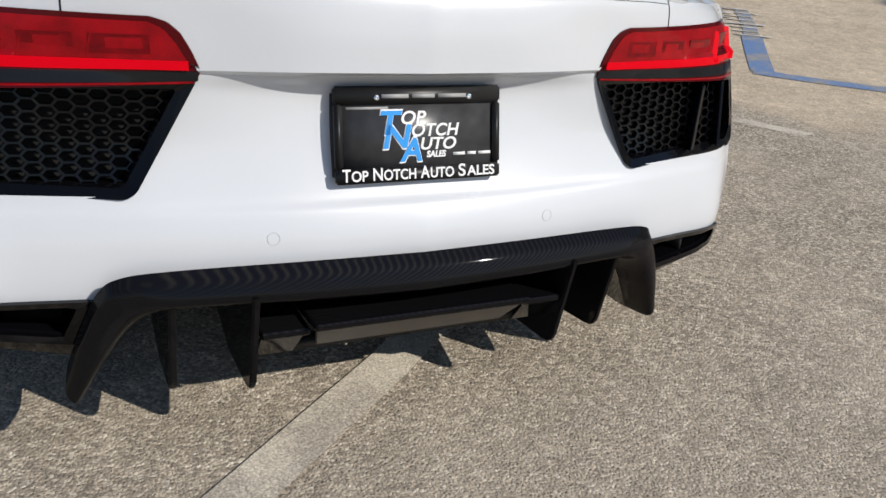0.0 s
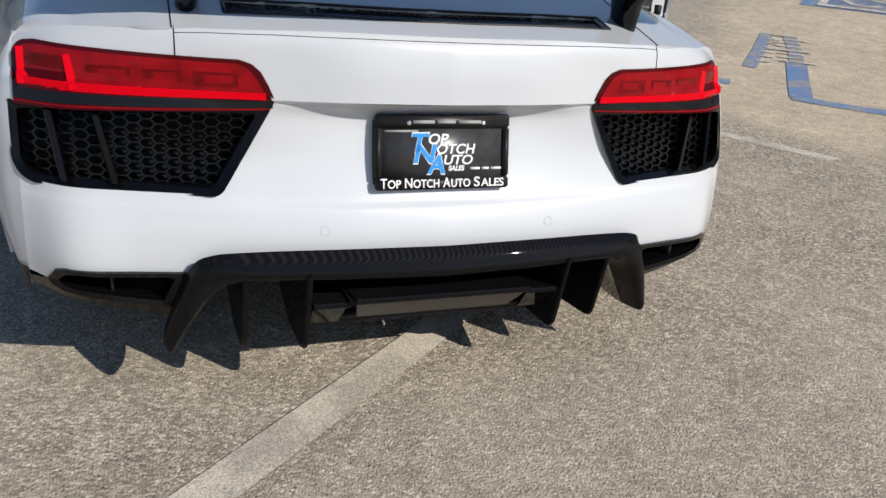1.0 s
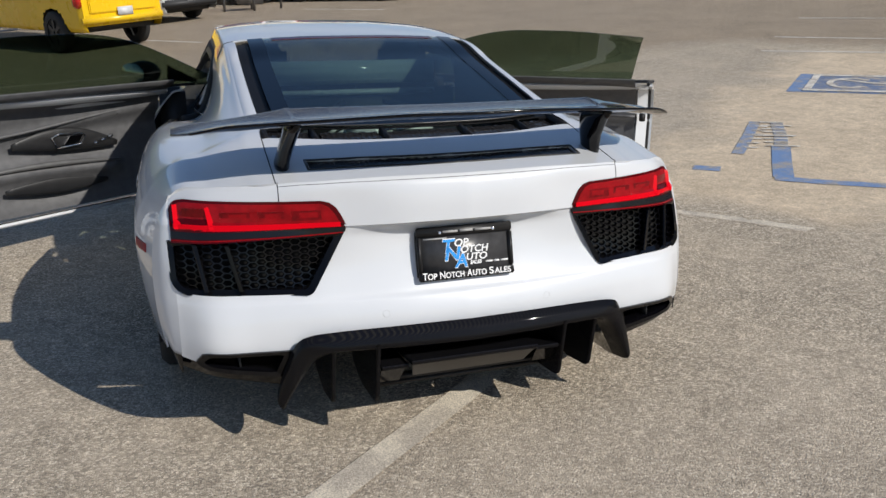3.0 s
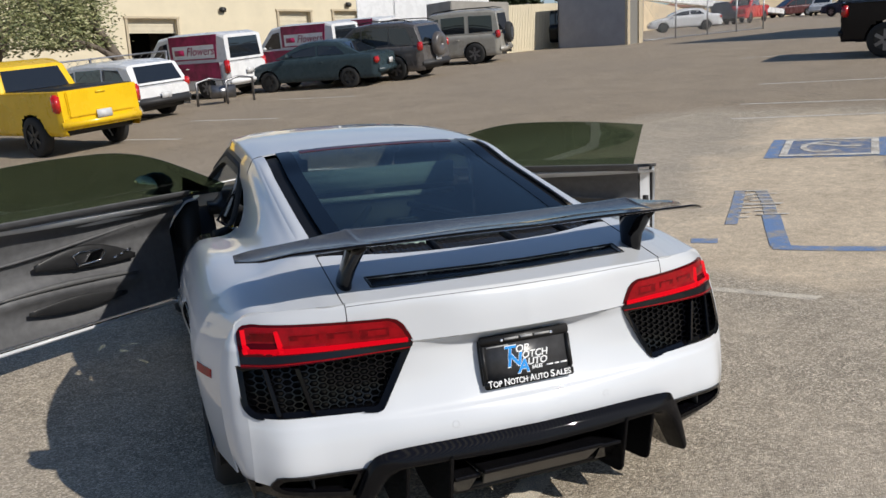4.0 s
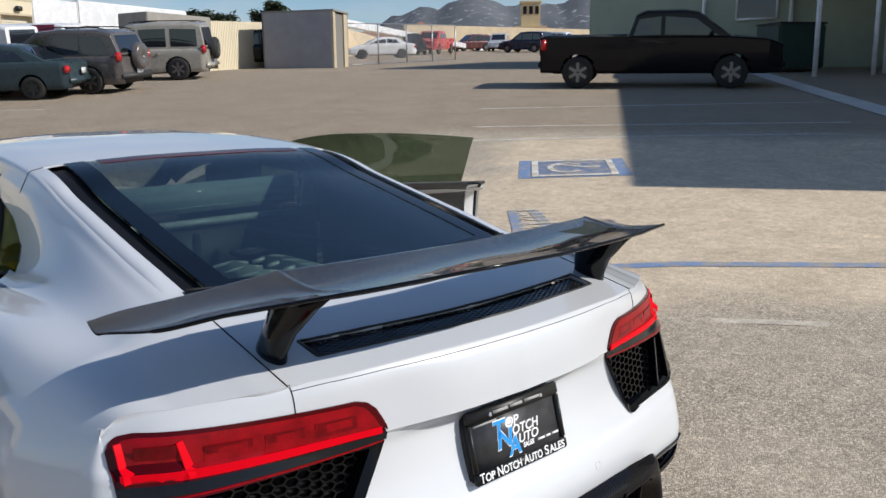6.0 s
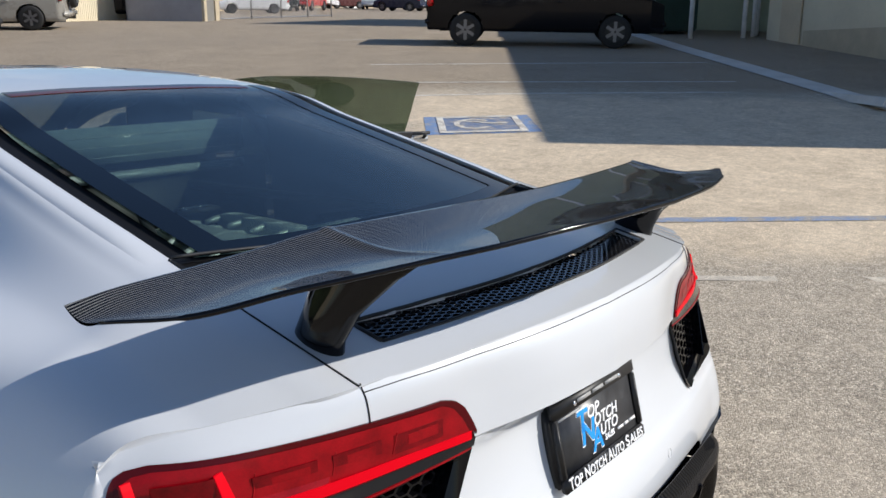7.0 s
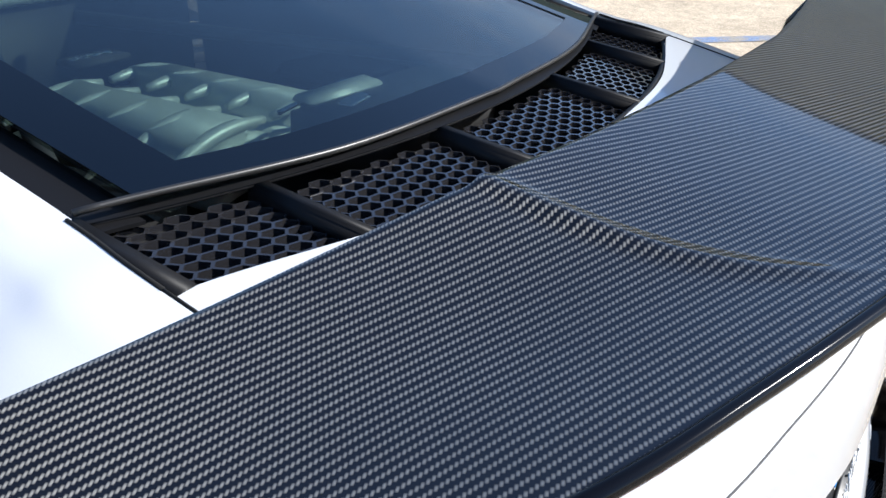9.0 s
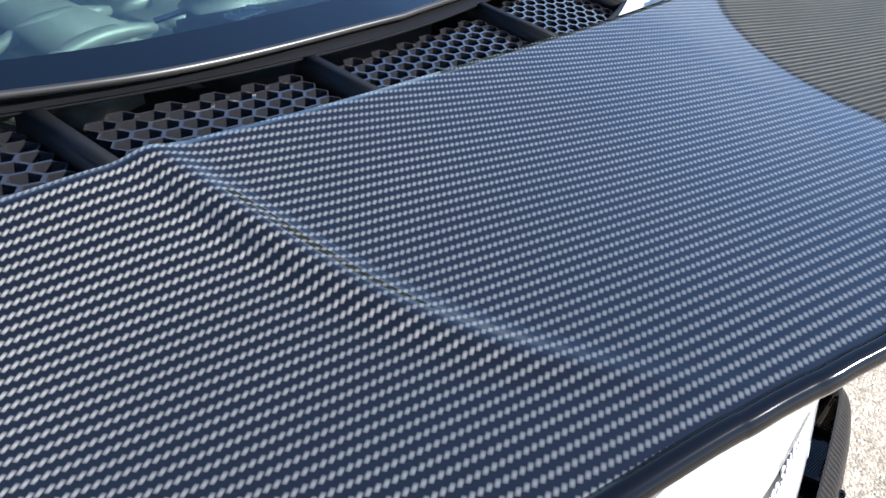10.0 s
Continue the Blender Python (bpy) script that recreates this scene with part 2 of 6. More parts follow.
def carbon_weave(name, w, gleam, turn=22.0, flat=False, rough=0.75, sheen=1.0):
    """Twill carbon cloth under clear lacquer: tows that float over two and under two, their bright sheen painted in."""
    m = material(name, (0.01, 0.01, 0.012), 0.42, 0.0, 1.0, 0.0)
    n, l, b = nodes(m)
    co = n.new("ShaderNodeTexCoord").outputs["Object"]
    sep = n.new("ShaderNodeSeparateXYZ")
    l.new(co, sep.inputs[0])
    zy = sep.outputs[1] if flat else math_node(n, l, "SUBTRACT", sep.outputs[1], sep.outputs[2])
    c, q = math.cos(radians(turn)) / w, math.sin(radians(turn)) / w
    gx = math_node(n, l, "ADD", math_node(n, l, "MULTIPLY", sep.outputs[0], c), math_node(n, l, "MULTIPLY", zy, q))
    gy = math_node(n, l, "SUBTRACT", math_node(n, l, "MULTIPLY", zy, c), math_node(n, l, "MULTIPLY", sep.outputs[0], q))
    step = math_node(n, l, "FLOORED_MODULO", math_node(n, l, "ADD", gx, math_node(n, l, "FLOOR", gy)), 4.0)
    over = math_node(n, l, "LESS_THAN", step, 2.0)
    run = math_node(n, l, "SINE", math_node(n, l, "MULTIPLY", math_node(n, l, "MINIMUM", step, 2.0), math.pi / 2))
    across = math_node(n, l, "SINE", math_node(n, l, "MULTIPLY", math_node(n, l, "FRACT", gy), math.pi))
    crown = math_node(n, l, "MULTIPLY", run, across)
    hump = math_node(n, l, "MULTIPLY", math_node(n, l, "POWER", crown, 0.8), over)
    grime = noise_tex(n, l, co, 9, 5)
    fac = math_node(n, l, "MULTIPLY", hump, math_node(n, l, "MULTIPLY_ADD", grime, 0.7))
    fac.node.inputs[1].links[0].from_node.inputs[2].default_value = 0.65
    # the glint on each tow crown is put into the base colour
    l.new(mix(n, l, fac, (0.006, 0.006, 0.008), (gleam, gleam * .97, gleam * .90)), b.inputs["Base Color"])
    l.new(math_node(n, l, "MULTIPLY", over, sheen), b.inputs["Metallic"])
    b.inputs["Roughness"].default_value, b.inputs["Anisotropic"].default_value = rough, 0.8
    tow = n.new("ShaderNodeCombineXYZ")
    tow.inputs[0].default_value, tow.inputs[1].default_value = -math.sin(radians(turn)), math.cos(radians(turn))
    l.new(tow.outputs[0], b.inputs["Tangent"])
    bump(n, l, b, crown, 0.25, 0.0004)
    return m


PAINT = material("pearl_white_paint", (0.70, 0.715, 0.735), 0.38, 0.0, 1.0)
fn, fl, fb = nodes(PAINT)
fco = fn.new("ShaderNodeTexCoord").outputs["Object"]
fl.new(mix(fn, fl, noise_tex(fn, fl, fco, 1800, 1), (0.56, 0.58, 0.61), (0.66, 0.675, 0.70)), fb.inputs["Base Color"])
fl.new(math_node(fn, fl, "MULTIPLY_ADD", noise_tex(fn, fl, fco, 5, 5), 0.12), fb.inputs["Roughness"])
fb.inputs["Roughness"].links[0].from_node.inputs[2].default_value = 0.30
GAP = material("grey_gap", (.07, .07, .075), .7)
SENSOR = material("pale_grey_ring", (.50, .51, .53), .45)
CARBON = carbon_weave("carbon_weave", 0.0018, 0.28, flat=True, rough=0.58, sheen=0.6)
CARBON.node_tree.nodes["Principled BSDF"].inputs["Coat IOR"].default_value = 1.64
FINE_CARBON = carbon_weave("fine_carbon_weave", 0.0013, 0.026, turn=30.0)
FINE_CARBON.node_tree.nodes["Principled BSDF"].inputs["Coat Weight"].default_value = 0.35
TINT = film_glass("dark_tinted_glass", (0.62, 0.69, 0.67))
GREEN_TINT = film_glass("green_tinted_glass", (0.37, 0.44, 0.36))
SIDE_TINT = film_glass("side_tinted_glass", (0.34, 0.42, 0.46))
CLEAR = film_glass("clear_glass", (0.88, 0.90, 0.89))
VENT = material("glossy_black_mesh", (0.022, 0.022, 0.025), 0.14, 0.0, 1.0)
SATIN = worn("satin_black_face", (.028, .027, .026), .36, 14, .35)
VENT_TRIM = material("satin_black_trim", (0.008, 0.008, 0.009), 0.5, 0.0, 0.0, 0.2)
FRIT = film_glass("black_printed_glass", (0.004, 0.004, 0.005))
GUIDE = material("bright_red_light_guide", (0.40, 0.001, 0.006), 0.4, 0.0, 0.0, 0.05)
GUIDE.node_tree.nodes["Principled BSDF"].inputs["Emission Color"].default_value = (1, 0.002, 0.015, 1)
GUIDE.node_tree.nodes["Principled BSDF"].inputs["Emission Strength"].default_value = 0.36
DEEP_RED = material("deep_red_lens", (0.07, 0.001, 0.003), 0.10, 0.0, 0.5)
RED = worn("red_lens", (0.28, 0.002, 0.006), 0.4, 24, 0.45)
DIM_RED = worn("dim_red_reflector", (0.17, 0.001, 0.004), 0.4, 60, 0.5)
for lens in (RED, DIM_RED, DEEP_RED):
    lens.node_tree.nodes["Principled BSDF"].inputs["Specular IOR Level"].default_value = 0.1
    lens.node_tree.nodes["Principled BSDF"].inputs["Coat Weight"].default_value = 0.25
SMOKE = material("smoked_lens", (0.010, 0.010, 0.012), 0.08, 0.0, 0.0, 0.3)
PLENUM = worn("pale_engine_casting", (0.66, 0.70, 0.64), 0.45, 9, 0.15, 0.3)
TRIM = worn("dark_grey_door_trim", (0.10, 0.10, 0.104), 0.55, 25, 0.25, grain=0.0006)
LEATHER = worn("black_leather", (0.014, 0.014, 0.015), 0.45, 30, 0.3, grain=0.0008)
WHITE_INK = material("white_print", (0.80, 0.80, 0.80), 0.5)
BLUE_INK = material("blue_print", (0.005, 0.27, 0.72), 0.5)

# ---- the car: control net of the right half, rear to front ----
NET = [
    [(0, -.033, .890), (.28, -.012, .889), (.57, .055, .874), (.66, .095, .865), (.75, .145, .855), (.855, .210, .836), (.925, .230, .700), (.938, .190, .500), (.90, .150, .250)],
    [(0, .294, .950), (.28, .325, .950), (.565, .410, .955), (.655, .400, .938), (.75, .390, .905), (.87, .400, .860), (.972, .420, .690), (.976, .420, .480), (.93, .420, .220)],
    [(0, .432, .972), (.28, .455, .972), (.555, .530, .977), (.640, .530, .957), (.74, .510, .915), (.878, .500, .866), (.985, .520, .695), (.978, .520, .490), (.935, .520, .210)],
    [(0, .800, 1.058), (.28, .800, 1.055), (.555, .800, 1.038), (.630, .800, 1.004), (.735, .800, .927), (.900, .800, .887), (.990, .800, .705), (.975, .800, .500), (.94, .800, .200)],
    [(0, 1.20, 1.158), (.27, 1.20, 1.153), (.548, 1.20, 1.130), (.612, 1.20, 1.082), (.725, 1.20, .914), (.90, 1.20, .874), (.980, 1.20, .704), (.955, 1.20, .500), (.915, 1.20, .180)],
    [(0, 1.53, 1.232), (.26, 1.53, 1.229), (.540, 1.53, 1.210), (.604, 1.54, 1.152), (.70, 1.58, .900), (.865, 1.58, .853), (.955, 1.58, .684), (.945, 1.58, .500), (.90, 1.58, .180)],
    [(0, 2.20, 1.278), (.28, 2.20, 1.274), (.525, 2.20, 1.252), (.588, 2.20, 1.200), (.69, 2.20, .885), (.80, 2.20, .835), (.925, 2.20, .660), (.900, 2.20, .480), (.90, 2.20, .170)],
    [(0, 2.75, 1.235), (.26, 2.75, 1.229), (.505, 2.72, 1.203), (.570, 2.70, 1.158), (.70, 2.75, .875), (.80, 2.75, .825), (.930, 2.75, .640), (.910, 2.75, .460), (.90, 2.75, .170)],
    [(0, 3.55, .930), (.30, 3.53, .920), (.560, 3.45, .900), (.650, 3.42, .880), (.74, 3.45, .845), (.84, 3.45, .800), (.950, 3.45, .620), (.940, 3.45, .450), (.92, 3.45, .170)],
    [(0, 4.10, .740), (.30, 4.08, .740), (.560, 4.05, .720), (.660, 4.03, .710), (.76, 4.00, .690), (.84, 3.98, .660), (.930, 3.95, .520), (.930, 3.95, .400), (.90, 3.95, .180)],
    [(0, 4.38, .550), (.30, 4.36, .540), (.50, 4.32, .530), (.62, 4.28, .510), (.70, 4.25, .490), (.76, 4.22, .460), (.80, 4.18, .400), (.80, 4.16, .330), (.78, 4.15, .200)],
]
car = thing("sports_car", "pearl white sports coupe with open doors and a carbon rear wing", "car")
AXLES = ((0.80, 0.38), (3.43, 0.38))
ARCH = 0.372


def off_arch(c):
    return all(math.hypot(c[1] - y, c[2] - z) > ARCH for y, z in AXLES)


def rounded_arch(P):
    """Pulls the points near a wheel arch onto its circle, so that the cut is clean."""
    for y, z in AXLES:
        d = np.hypot(P[..., 1] - y, P[..., 2] - z)
        near = np.abs(d - ARCH) < 0.012
        P[near, 1] = y + (P[near, 1] - y) * ARCH / d[near]
        P[near, 2] = z + (P[near, 2] - z) * ARCH / d[near]
    return P


def body(name, u0, u1, v0, v1, mat, keep=None, t=0.006, nu=0, nv=0, label="", drop=0.0, arch=False):
    nu, nv = nu or max(4, int((u1 - u0) * 10) + 1), nv or max(4, int((v1 - v0) * 14) + 1)
    P = patch(NET, np.linspace(u0, u1, nu), np.linspace(v0, v1, nv))
    P[..., 2] -= drop
    if arch:
        P = rounded_arch(P)
    if u0 == 0:
        return [solid(part(name, sheet(whole(P), keep=keep), mat, car, label), t)]
    return [solid(part(name, sheet(mirrored(P, s), keep=keep, flip=s < 0), mat, car, label), t) for s in (1, -1)]


def along(us, vs, lift=0.0):
    """A line on the body, through paired parameters."""
    pts = [patch(NET, [u], [v])[0, 0] for u, v in zip(us, vs)]
    return [Vector(p) + Vector((0, 0, lift)) for p in pts]


def seam(us, vs, r=0.0022, lift=0.0006):
    for s in (1, -1):
        pts = [Vector((s * p.x, p.y, p.z)) for p in along(us, vs, lift)]
        part("panel_gap", tube(bmesh.new(), pts, r, 6), DARK, car)


# lid with a slot for its grille
def on_lid(c):
    e = -.033 + .27 * c[0] ** 2
    return not (abs(c[0]) < .458 and e + .088 < c[1] < e + .160)


body("engine_lid", 0, 1.985, 0, .97, PAINT, keep=on_lid, nu=90, nv=70)
QUARTER = [(1.80, 1.122), (1.55, 1.058), (1.40, .985), (1.33, .915), (1.50, .895), (1.97, .868)]
body("c_pillar", 2.0, 4, 4.62, 5.62, PAINT, keep=lambda c: not inside(c[1], c[2], QUARTER) and not (c[1] > 1.60 and c[2] < 1.19 - (c[1] - 1.60) * 0.0 and abs(c[0]) > .59 and c[1] > 1.80 + (1.122 - c[2]) * .70 + .02), nu=110, nv=150)
body("quarter_panel", 2.0, 7.6, 0, 4.62, PAINT, keep=lambda c: off_arch(c) and (abs(c[0]) > .7 or c[1] < 1.2 or not inside(c[1], c[2], QUARTER)), nu=130, nv=150, arch=True)
body("side_blade", 4.6, 7.6, 4.62, 5.04, GLOSS, label="gloss black side blade")
body("side_sill", 7.55, 8, 4.3, 7.9, PAINT, nv=20)
body("roof", 0, 3, 5, 7, PAINT, nu=24, nv=30)
body("cant_rail", 3, 3.30, 5.4, 7.6, MATT, t=.03, nv=20)
body("windshield", 0, 2, 7.04, 7.98, CLEAR, t=.004)
body("hood", 0, 4, 8.05, 10, PAINT)
body("front_fender", 4, 8, 7.42, 10, PAINT, keep=off_arch, nu=60, nv=90, arch=True)
body("a_pillar", 2, 3, 7, 8.05, GLOSS)

# rear window: glazed middle, black printed edge, black channels beside it, dark red high brake lamp
body("rear_window", 0, 1.73, 2.03, 4.985, TINT, t=.004, nu=20, nv=43, label="dark tinted glass")
body("window_edge", 0, 1.50, 2.03, 2.20, FRIT, t=.001, drop=-.0018, nu=20, nv=10)
body("window_edge", 1.50, 1.73, 2.03, 4.985, FRIT, t=.001, drop=-.0018, nu=8, nv=43)
body("window_channel", 1.73, 1.99, 1.98, 4.97, VENT_TRIM, t=.004, drop=.016)
# rolled white edge of the buttress beside the channel
P = patch(NET, np.linspace(1.97, 2.30, 9), np.linspace(2.0, 4.95, 40))
for j, w in enumerate(np.clip(np.minimum(np.linspace(0, 5, 40), np.linspace(5, 0, 40)), 0, 1)):
    P[j, :, 2] += w * .006 * np.sin(np.pi * np.linspace(.12, 1, 9)) ** .8
for s in (1, -1):
    solid(part("buttress_edge", sheet(mirrored(P, s), flip=s < 0), PAINT, car), .004)
body("channel_floor", 1.66, 2.06, 1.90, 5.0, DARK, t=.004, drop=.03)
body("brake_lamp", 0, 1.38, 4.86, 4.93, DEEP_RED, t=.001, drop=-.0018, nu=20)
body("window_edge", 0, 1.38, 4.93, 4.985, FRIT, t=.001, drop=-.0018, nu=20)
part("window_seal", tube(bmesh.new(), [Vector((-p.x, p.y, p.z)) for p in along(np.linspace(1.95, 0, 20), [2.02] * 20, .002)] + along(np.linspace(0.1, 1.95, 20), [2.02] * 20, .002), .0035, 8), SATIN, car, "dark rubber window seal")

# gaps
seam(np.full(24, 1.99), np.linspace(0, 1.0, 24), .0013)
seam([1.99] * 10, np.linspace(1.0, 2.0, 10), .002)
seam(np.linspace(2.0, 3.1, 12), np.full(12, 5.0), .0015)

# quarter windows
for s in (1, -1):
    bm = bmesh.new()
    P = mirrored(patch(NET, np.linspace(2.9, 4.05, 30), np.linspace(4.1, 5.75, 40)), s)
    P[..., 0] -= s * .006
    q = part("quarter_window", sheet(P, keep=lambda c: inside(c[1], c[2], [(y + (y - 1.6) * .05, z + (z - .97) * .06) for y, z in QUARTER]), flip=s < 0), SIDE_TINT, car, "dark blue tinted glass")
    solid(q, .004)
    ring = [Vector((s * (np.interp(z, (.86, .90, 1.06, 1.13), (.725, .70, .612, .572)) + .004), y, z)) for y, z in QUARTER]
    part("quarter_window_trim", tube(bmesh.new(), ring, .007, 8, closed=True), GLOSS, car)

# ---- rear face ----
FX = (0, .20, .373, .50, .65, .78, .875)
LID_ROWS = [
    ((.890, .8895, .886, .880, .866, .852, .828), (-.033, -.024, .002, .035, .092, .165, .232)),
    ((.865, .865, .863, .858, .848, .836, .812), (-.050, -.040, -.008, .022, .080, .148, .218)),
    ((.815, .815, .815, .815, .812, .806, .785), (-.060, -.048, -.010, .018, .068, .130, .203)),
    ((.752, .751, .746, .740, .735, .730, .725), (-.062, -.050, -.013, .018, .058, .110, .178)),
]
LOW_ROWS = [
    (.738, (-.020, -.016, -.006, .018, .056, .106, .172)),
    (.700, (.004, .002, .000, .012, .044, .087, .155)),
    (.620, (-.014, -.012, -.004, .006, .028, .058, .122)),
    (.540, (-.046, -.042, -.028, -.016, .010, .040, .104)),
    (.510, (-.070, -.064, -.048, -.032, -.004, .028, .096)),
    (.460, (-.088, -.080, -.062, -.045, -.018, .012, .088)),
    (.395, (-.085, -.080, -.064, -.048, -.024, .002, .082)),
    (.330, (-.050, -.048, -.040, -.032, -.014, .014, .088)),
    (.225, (-.004, -.004, -.002, .002, .016, .042, .104)),
]
UP_NET = [[(x, y, z) for x, y, z in zip(FX, ys, zs)] for zs, ys in LID_ROWS]
LOW_NET = [[(x, y, z) for x, y in zip(FX, ys)] for z, ys in LOW_ROWS]


def depth_table(net, xs, zs):
    us = np.linspace(0, 6, 241)
    T = []
    for u in np.interp(xs, spline(np.array(FX)[:, None], us)[:, 0], us):
        col = patch(net, [u], np.linspace(0, len(net) - 1, 60))[:, 0]
        T.append(np.interp(zs, col[::-1, 2], col[::-1, 1]))
    return np.array(T)


TX, TZ = np.linspace(0, FX[-1], 90), (np.linspace(.752, .895, 40), np.linspace(.24, .752, 120))
TABLES = depth_table(UP_NET, TX, TZ[0]), depth_table(LOW_NET, TX, TZ[1])


def face_y(x, z):
    """Depth of the rear face at (x, z)."""
    k = 0 if z > .752 else 1
    a = min(abs(x), TX[-1]) / TX[-1] * (len(TX) - 1.001)
    b = (min(max(z, TZ[k][0]), TZ[k][-1]) - TZ[k][0]) / (TZ[k][-1] - TZ[k][0]) * (len(TZ[k]) - 1.001)
    i, j = int(a), int(b)
    a, b, T = a - i, b - j, TABLES[k]
    return float((T[i, j] * (1 - b) + T[i, j + 1] * b) * (1 - a) + (T[i + 1, j] * (1 - b) + T[i + 1, j + 1] * b) * a + max(0.0, abs(x) - TX[-1]) * 1.3)


def rounded(poly, radii, n=10):
    """The polygon with its corners rounded, n points a corner."""
    out = []
    for k, r in enumerate(radii):
        p, a, b = (Vector(poly[(k + q) % len(poly)]) for q in (0, -1, 1))
        da, db = (a - p).normalized(), (b - p).normalized()
        half = math.acos(max(-1, min(1, da.dot(db)))) / 2
        far = r / math.tan(half)
        mid = p + (da + db).normalized() * r / math.sin(half)
        for t in np.linspace(0, 1, n):
            q = (p + da * far).lerp(p + db * far, t) - mid
            out.append(tuple(mid + q.normalized() * r))
    return out


LAMP_TOP = [(.373, .745), (.386, .775), (.402, .803), (.420, .818), (.445, .825), (.83, .820), (.855, .814), (.868, .804), (.876, .786)]
LAMP_BOT = [(.373, .744), (.381, .724), (.876, .694)]
HOLE = rounded([(.384, .734), (.889, .697), (.885, .551), (.486, .544)], (.004, .006, .048, .033), 8)
TAILPIPE = [(.560, .371), (.800, .372), (.826, .346), (.797, .328), (.590, .296)]
LAMP_ZONE = [(.379, .746), (.391, .776), (.407, .801), (.424, .813), (.447, .819), (.830, .814), (.858, .806), (.873, .786), (.875, .70), (.386, .728)]
BELOW = [(.43, .415), (.50, .408), (.535, .385), (.560, .325), (.590, .299), (.797, .331), (.835, .342), (.92, .358)]
BELOW = [(-x, z) for x, z in BELOW[::-1]] + BELOW + [(.92, .10), (-.92, .10)]


def trim(bm, poly, s=1, margin=.02):
    """Cut the outline poly in (x, z), mirrored by s, cleanly out of a sheet."""
    poly = [(s * x, z) for x, z in poly]
    for (ax, az), (bx, bz) in zip(poly, poly[1:] + poly[:1]):
        dx, dz = bx - ax, bz - az
        L = math.hypot(dx, dz)
        near = []
        for f in bm.faces:
            c = f.calc_center_median()
            t = ((c.x - ax) * dx + (c.z - az) * dz) / L
            if -margin < t < L + margin and abs((c.x - ax) * dz - (c.z - az) * dx) < L * margin:
                near.append(f)
        geom = near + list({e for f in near for e in f.edges}) + list({v for f in near for v in f.verts})
        bmesh.ops.bisect_plane(bm, geom=geom, dist=1e-6, plane_co=(ax, 0, az), plane_no=(-dz, 0, dx))
    gone = [f for f in bm.faces for c in (f.calc_center_median(),) if inside(c.x, c.z, poly)]
    bmesh.ops.delete(bm, geom=gone, context="FACES")
    return bm


UPG = patch(UP_NET, np.linspace(0, 6, 90), np.linspace(0, 3, 40))
# its upper row follows the rear edge of lid and fenders
roll = patch(NET, np.linspace(0, 5.2, 300), [0.0])[0]
UPG[0, :, 1], UPG[0, :, 2] = np.interp(UPG[0, :, 0], roll[:, 0], roll[:, 1]), np.interp(UPG[0, :, 0], roll[:, 0], roll[:, 2])
UPG[1:, :, 2] = np.minimum(UPG[1:, :, 2], UPG[0, :, 2] - .0006 * np.arange(1, len(UPG))[:, None])
bm = sheet(whole(UPG), keep=lambda c: abs(c[0]) < .566, flip=True)
part("lid_face", trim(trim(bm, LAMP_ZONE), LAMP_ZONE, -1), PAINT, car)
for s in (1, -1):
    part("fender_face", trim(sheet(mirrored(UPG, s), keep=lambda c: abs(c[0]) > .562, flip=s > 0), LAMP_ZONE, s), PAINT, car)
part("lid_underside", sheet(whole(patch([UP_NET[-1], LOW_NET[0]], np.linspace(0, 2.03, 20), np.linspace(0, 1, 6))), flip=True), PAINT, car)
LOWG = patch(LOW_NET, np.linspace(0, 6, 80), np.linspace(0, 8, 80))
bm = trim(sheet(whole(LOWG), flip=True), BELOW)
for s in (1, -1):
    for poly in (HOLE, LAMP_ZONE, TAILPIPE):
        trim(bm, poly, s)
part("rear_bumper", bm, PAINT, car)
# black lip under the tailpipes
for s in (1, -1):
    R = []
    for k in np.linspace(0, 1, 8):
        R.append([(s * x, face_y(x, .30) - .002 + .03 * k, zt + (.244 + (x - .58) * .20 - zt) * k) for x in np.linspace(.572, .875, 40) for zt in (np.interp(x, (.572, .60, .80, .84, .875), (.300, .304, .334, .346, .352)),)])
    solid(part("lower_lip", sheet(np.array(R), flip=s > 0), GLOSS, car, "gloss black lower lip"), .006)
# corner between rear face and flank
for s in (1, -1):
    a = np.array([[FX[-1], face_y(FX[-1], z), z] for z in np.linspace(.826, .29, 40)])
    side = patch(NET, np.linspace(5.05, 8, 160), [0.0])[0]
    b = np.array([[np.interp(z, side[::-1, 2], side[::-1, 0]), np.interp(z, side[::-1, 2], side[::-1, 1]), z] for z in a[:, 2]])
    tuck = np.clip((a[:, 2] - .285) / .13, .05, 1)[:, None] ** .6
    b = a + (b - a) * tuck
    mid = (a + b) / 2 + np.array([.006, -.006, 0]) * tuck * np.clip((.82 - a[:, 2:]) / .08, 0, 1)
    P = patch(np.stack([a, mid, b]).transpose(0, 1, 2), np.linspace(0, 39, 60), np.linspace(0, 2, 8))
    bm = sheet(mirrored(P, s), keep=lambda c: c[2] > .352, flip=s < 0)
    part("bumper_corner", trim(trim(bm, HOLE, s), LAMP_ZONE, s), PAINT, car)
    part("corner_lip", sheet(mirrored(P, s), keep=lambda c: c[2] < .362, flip=s < 0), GLOSS, car)

# closing line of the lid, and the rolled edge over the rear face
xs = np.linspace(-.564, .564, 61)
zlip = np.interp(np.abs(xs), FX, LID_ROWS[0][0]) - .009
part("panel_gap", tube(bmesh.new(), [(x, face_y(x, z) - .0002, z) for x, z in zip(xs, zlip)], .0009, 6), GAP, car)
for k in (1, -1):
    part("panel_gap", tube(bmesh.new(), [(k * .564, face_y(.564, z) - .0004, z) for z in np.linspace(.877, .818, 10)], .0013, 6), DARK, car)


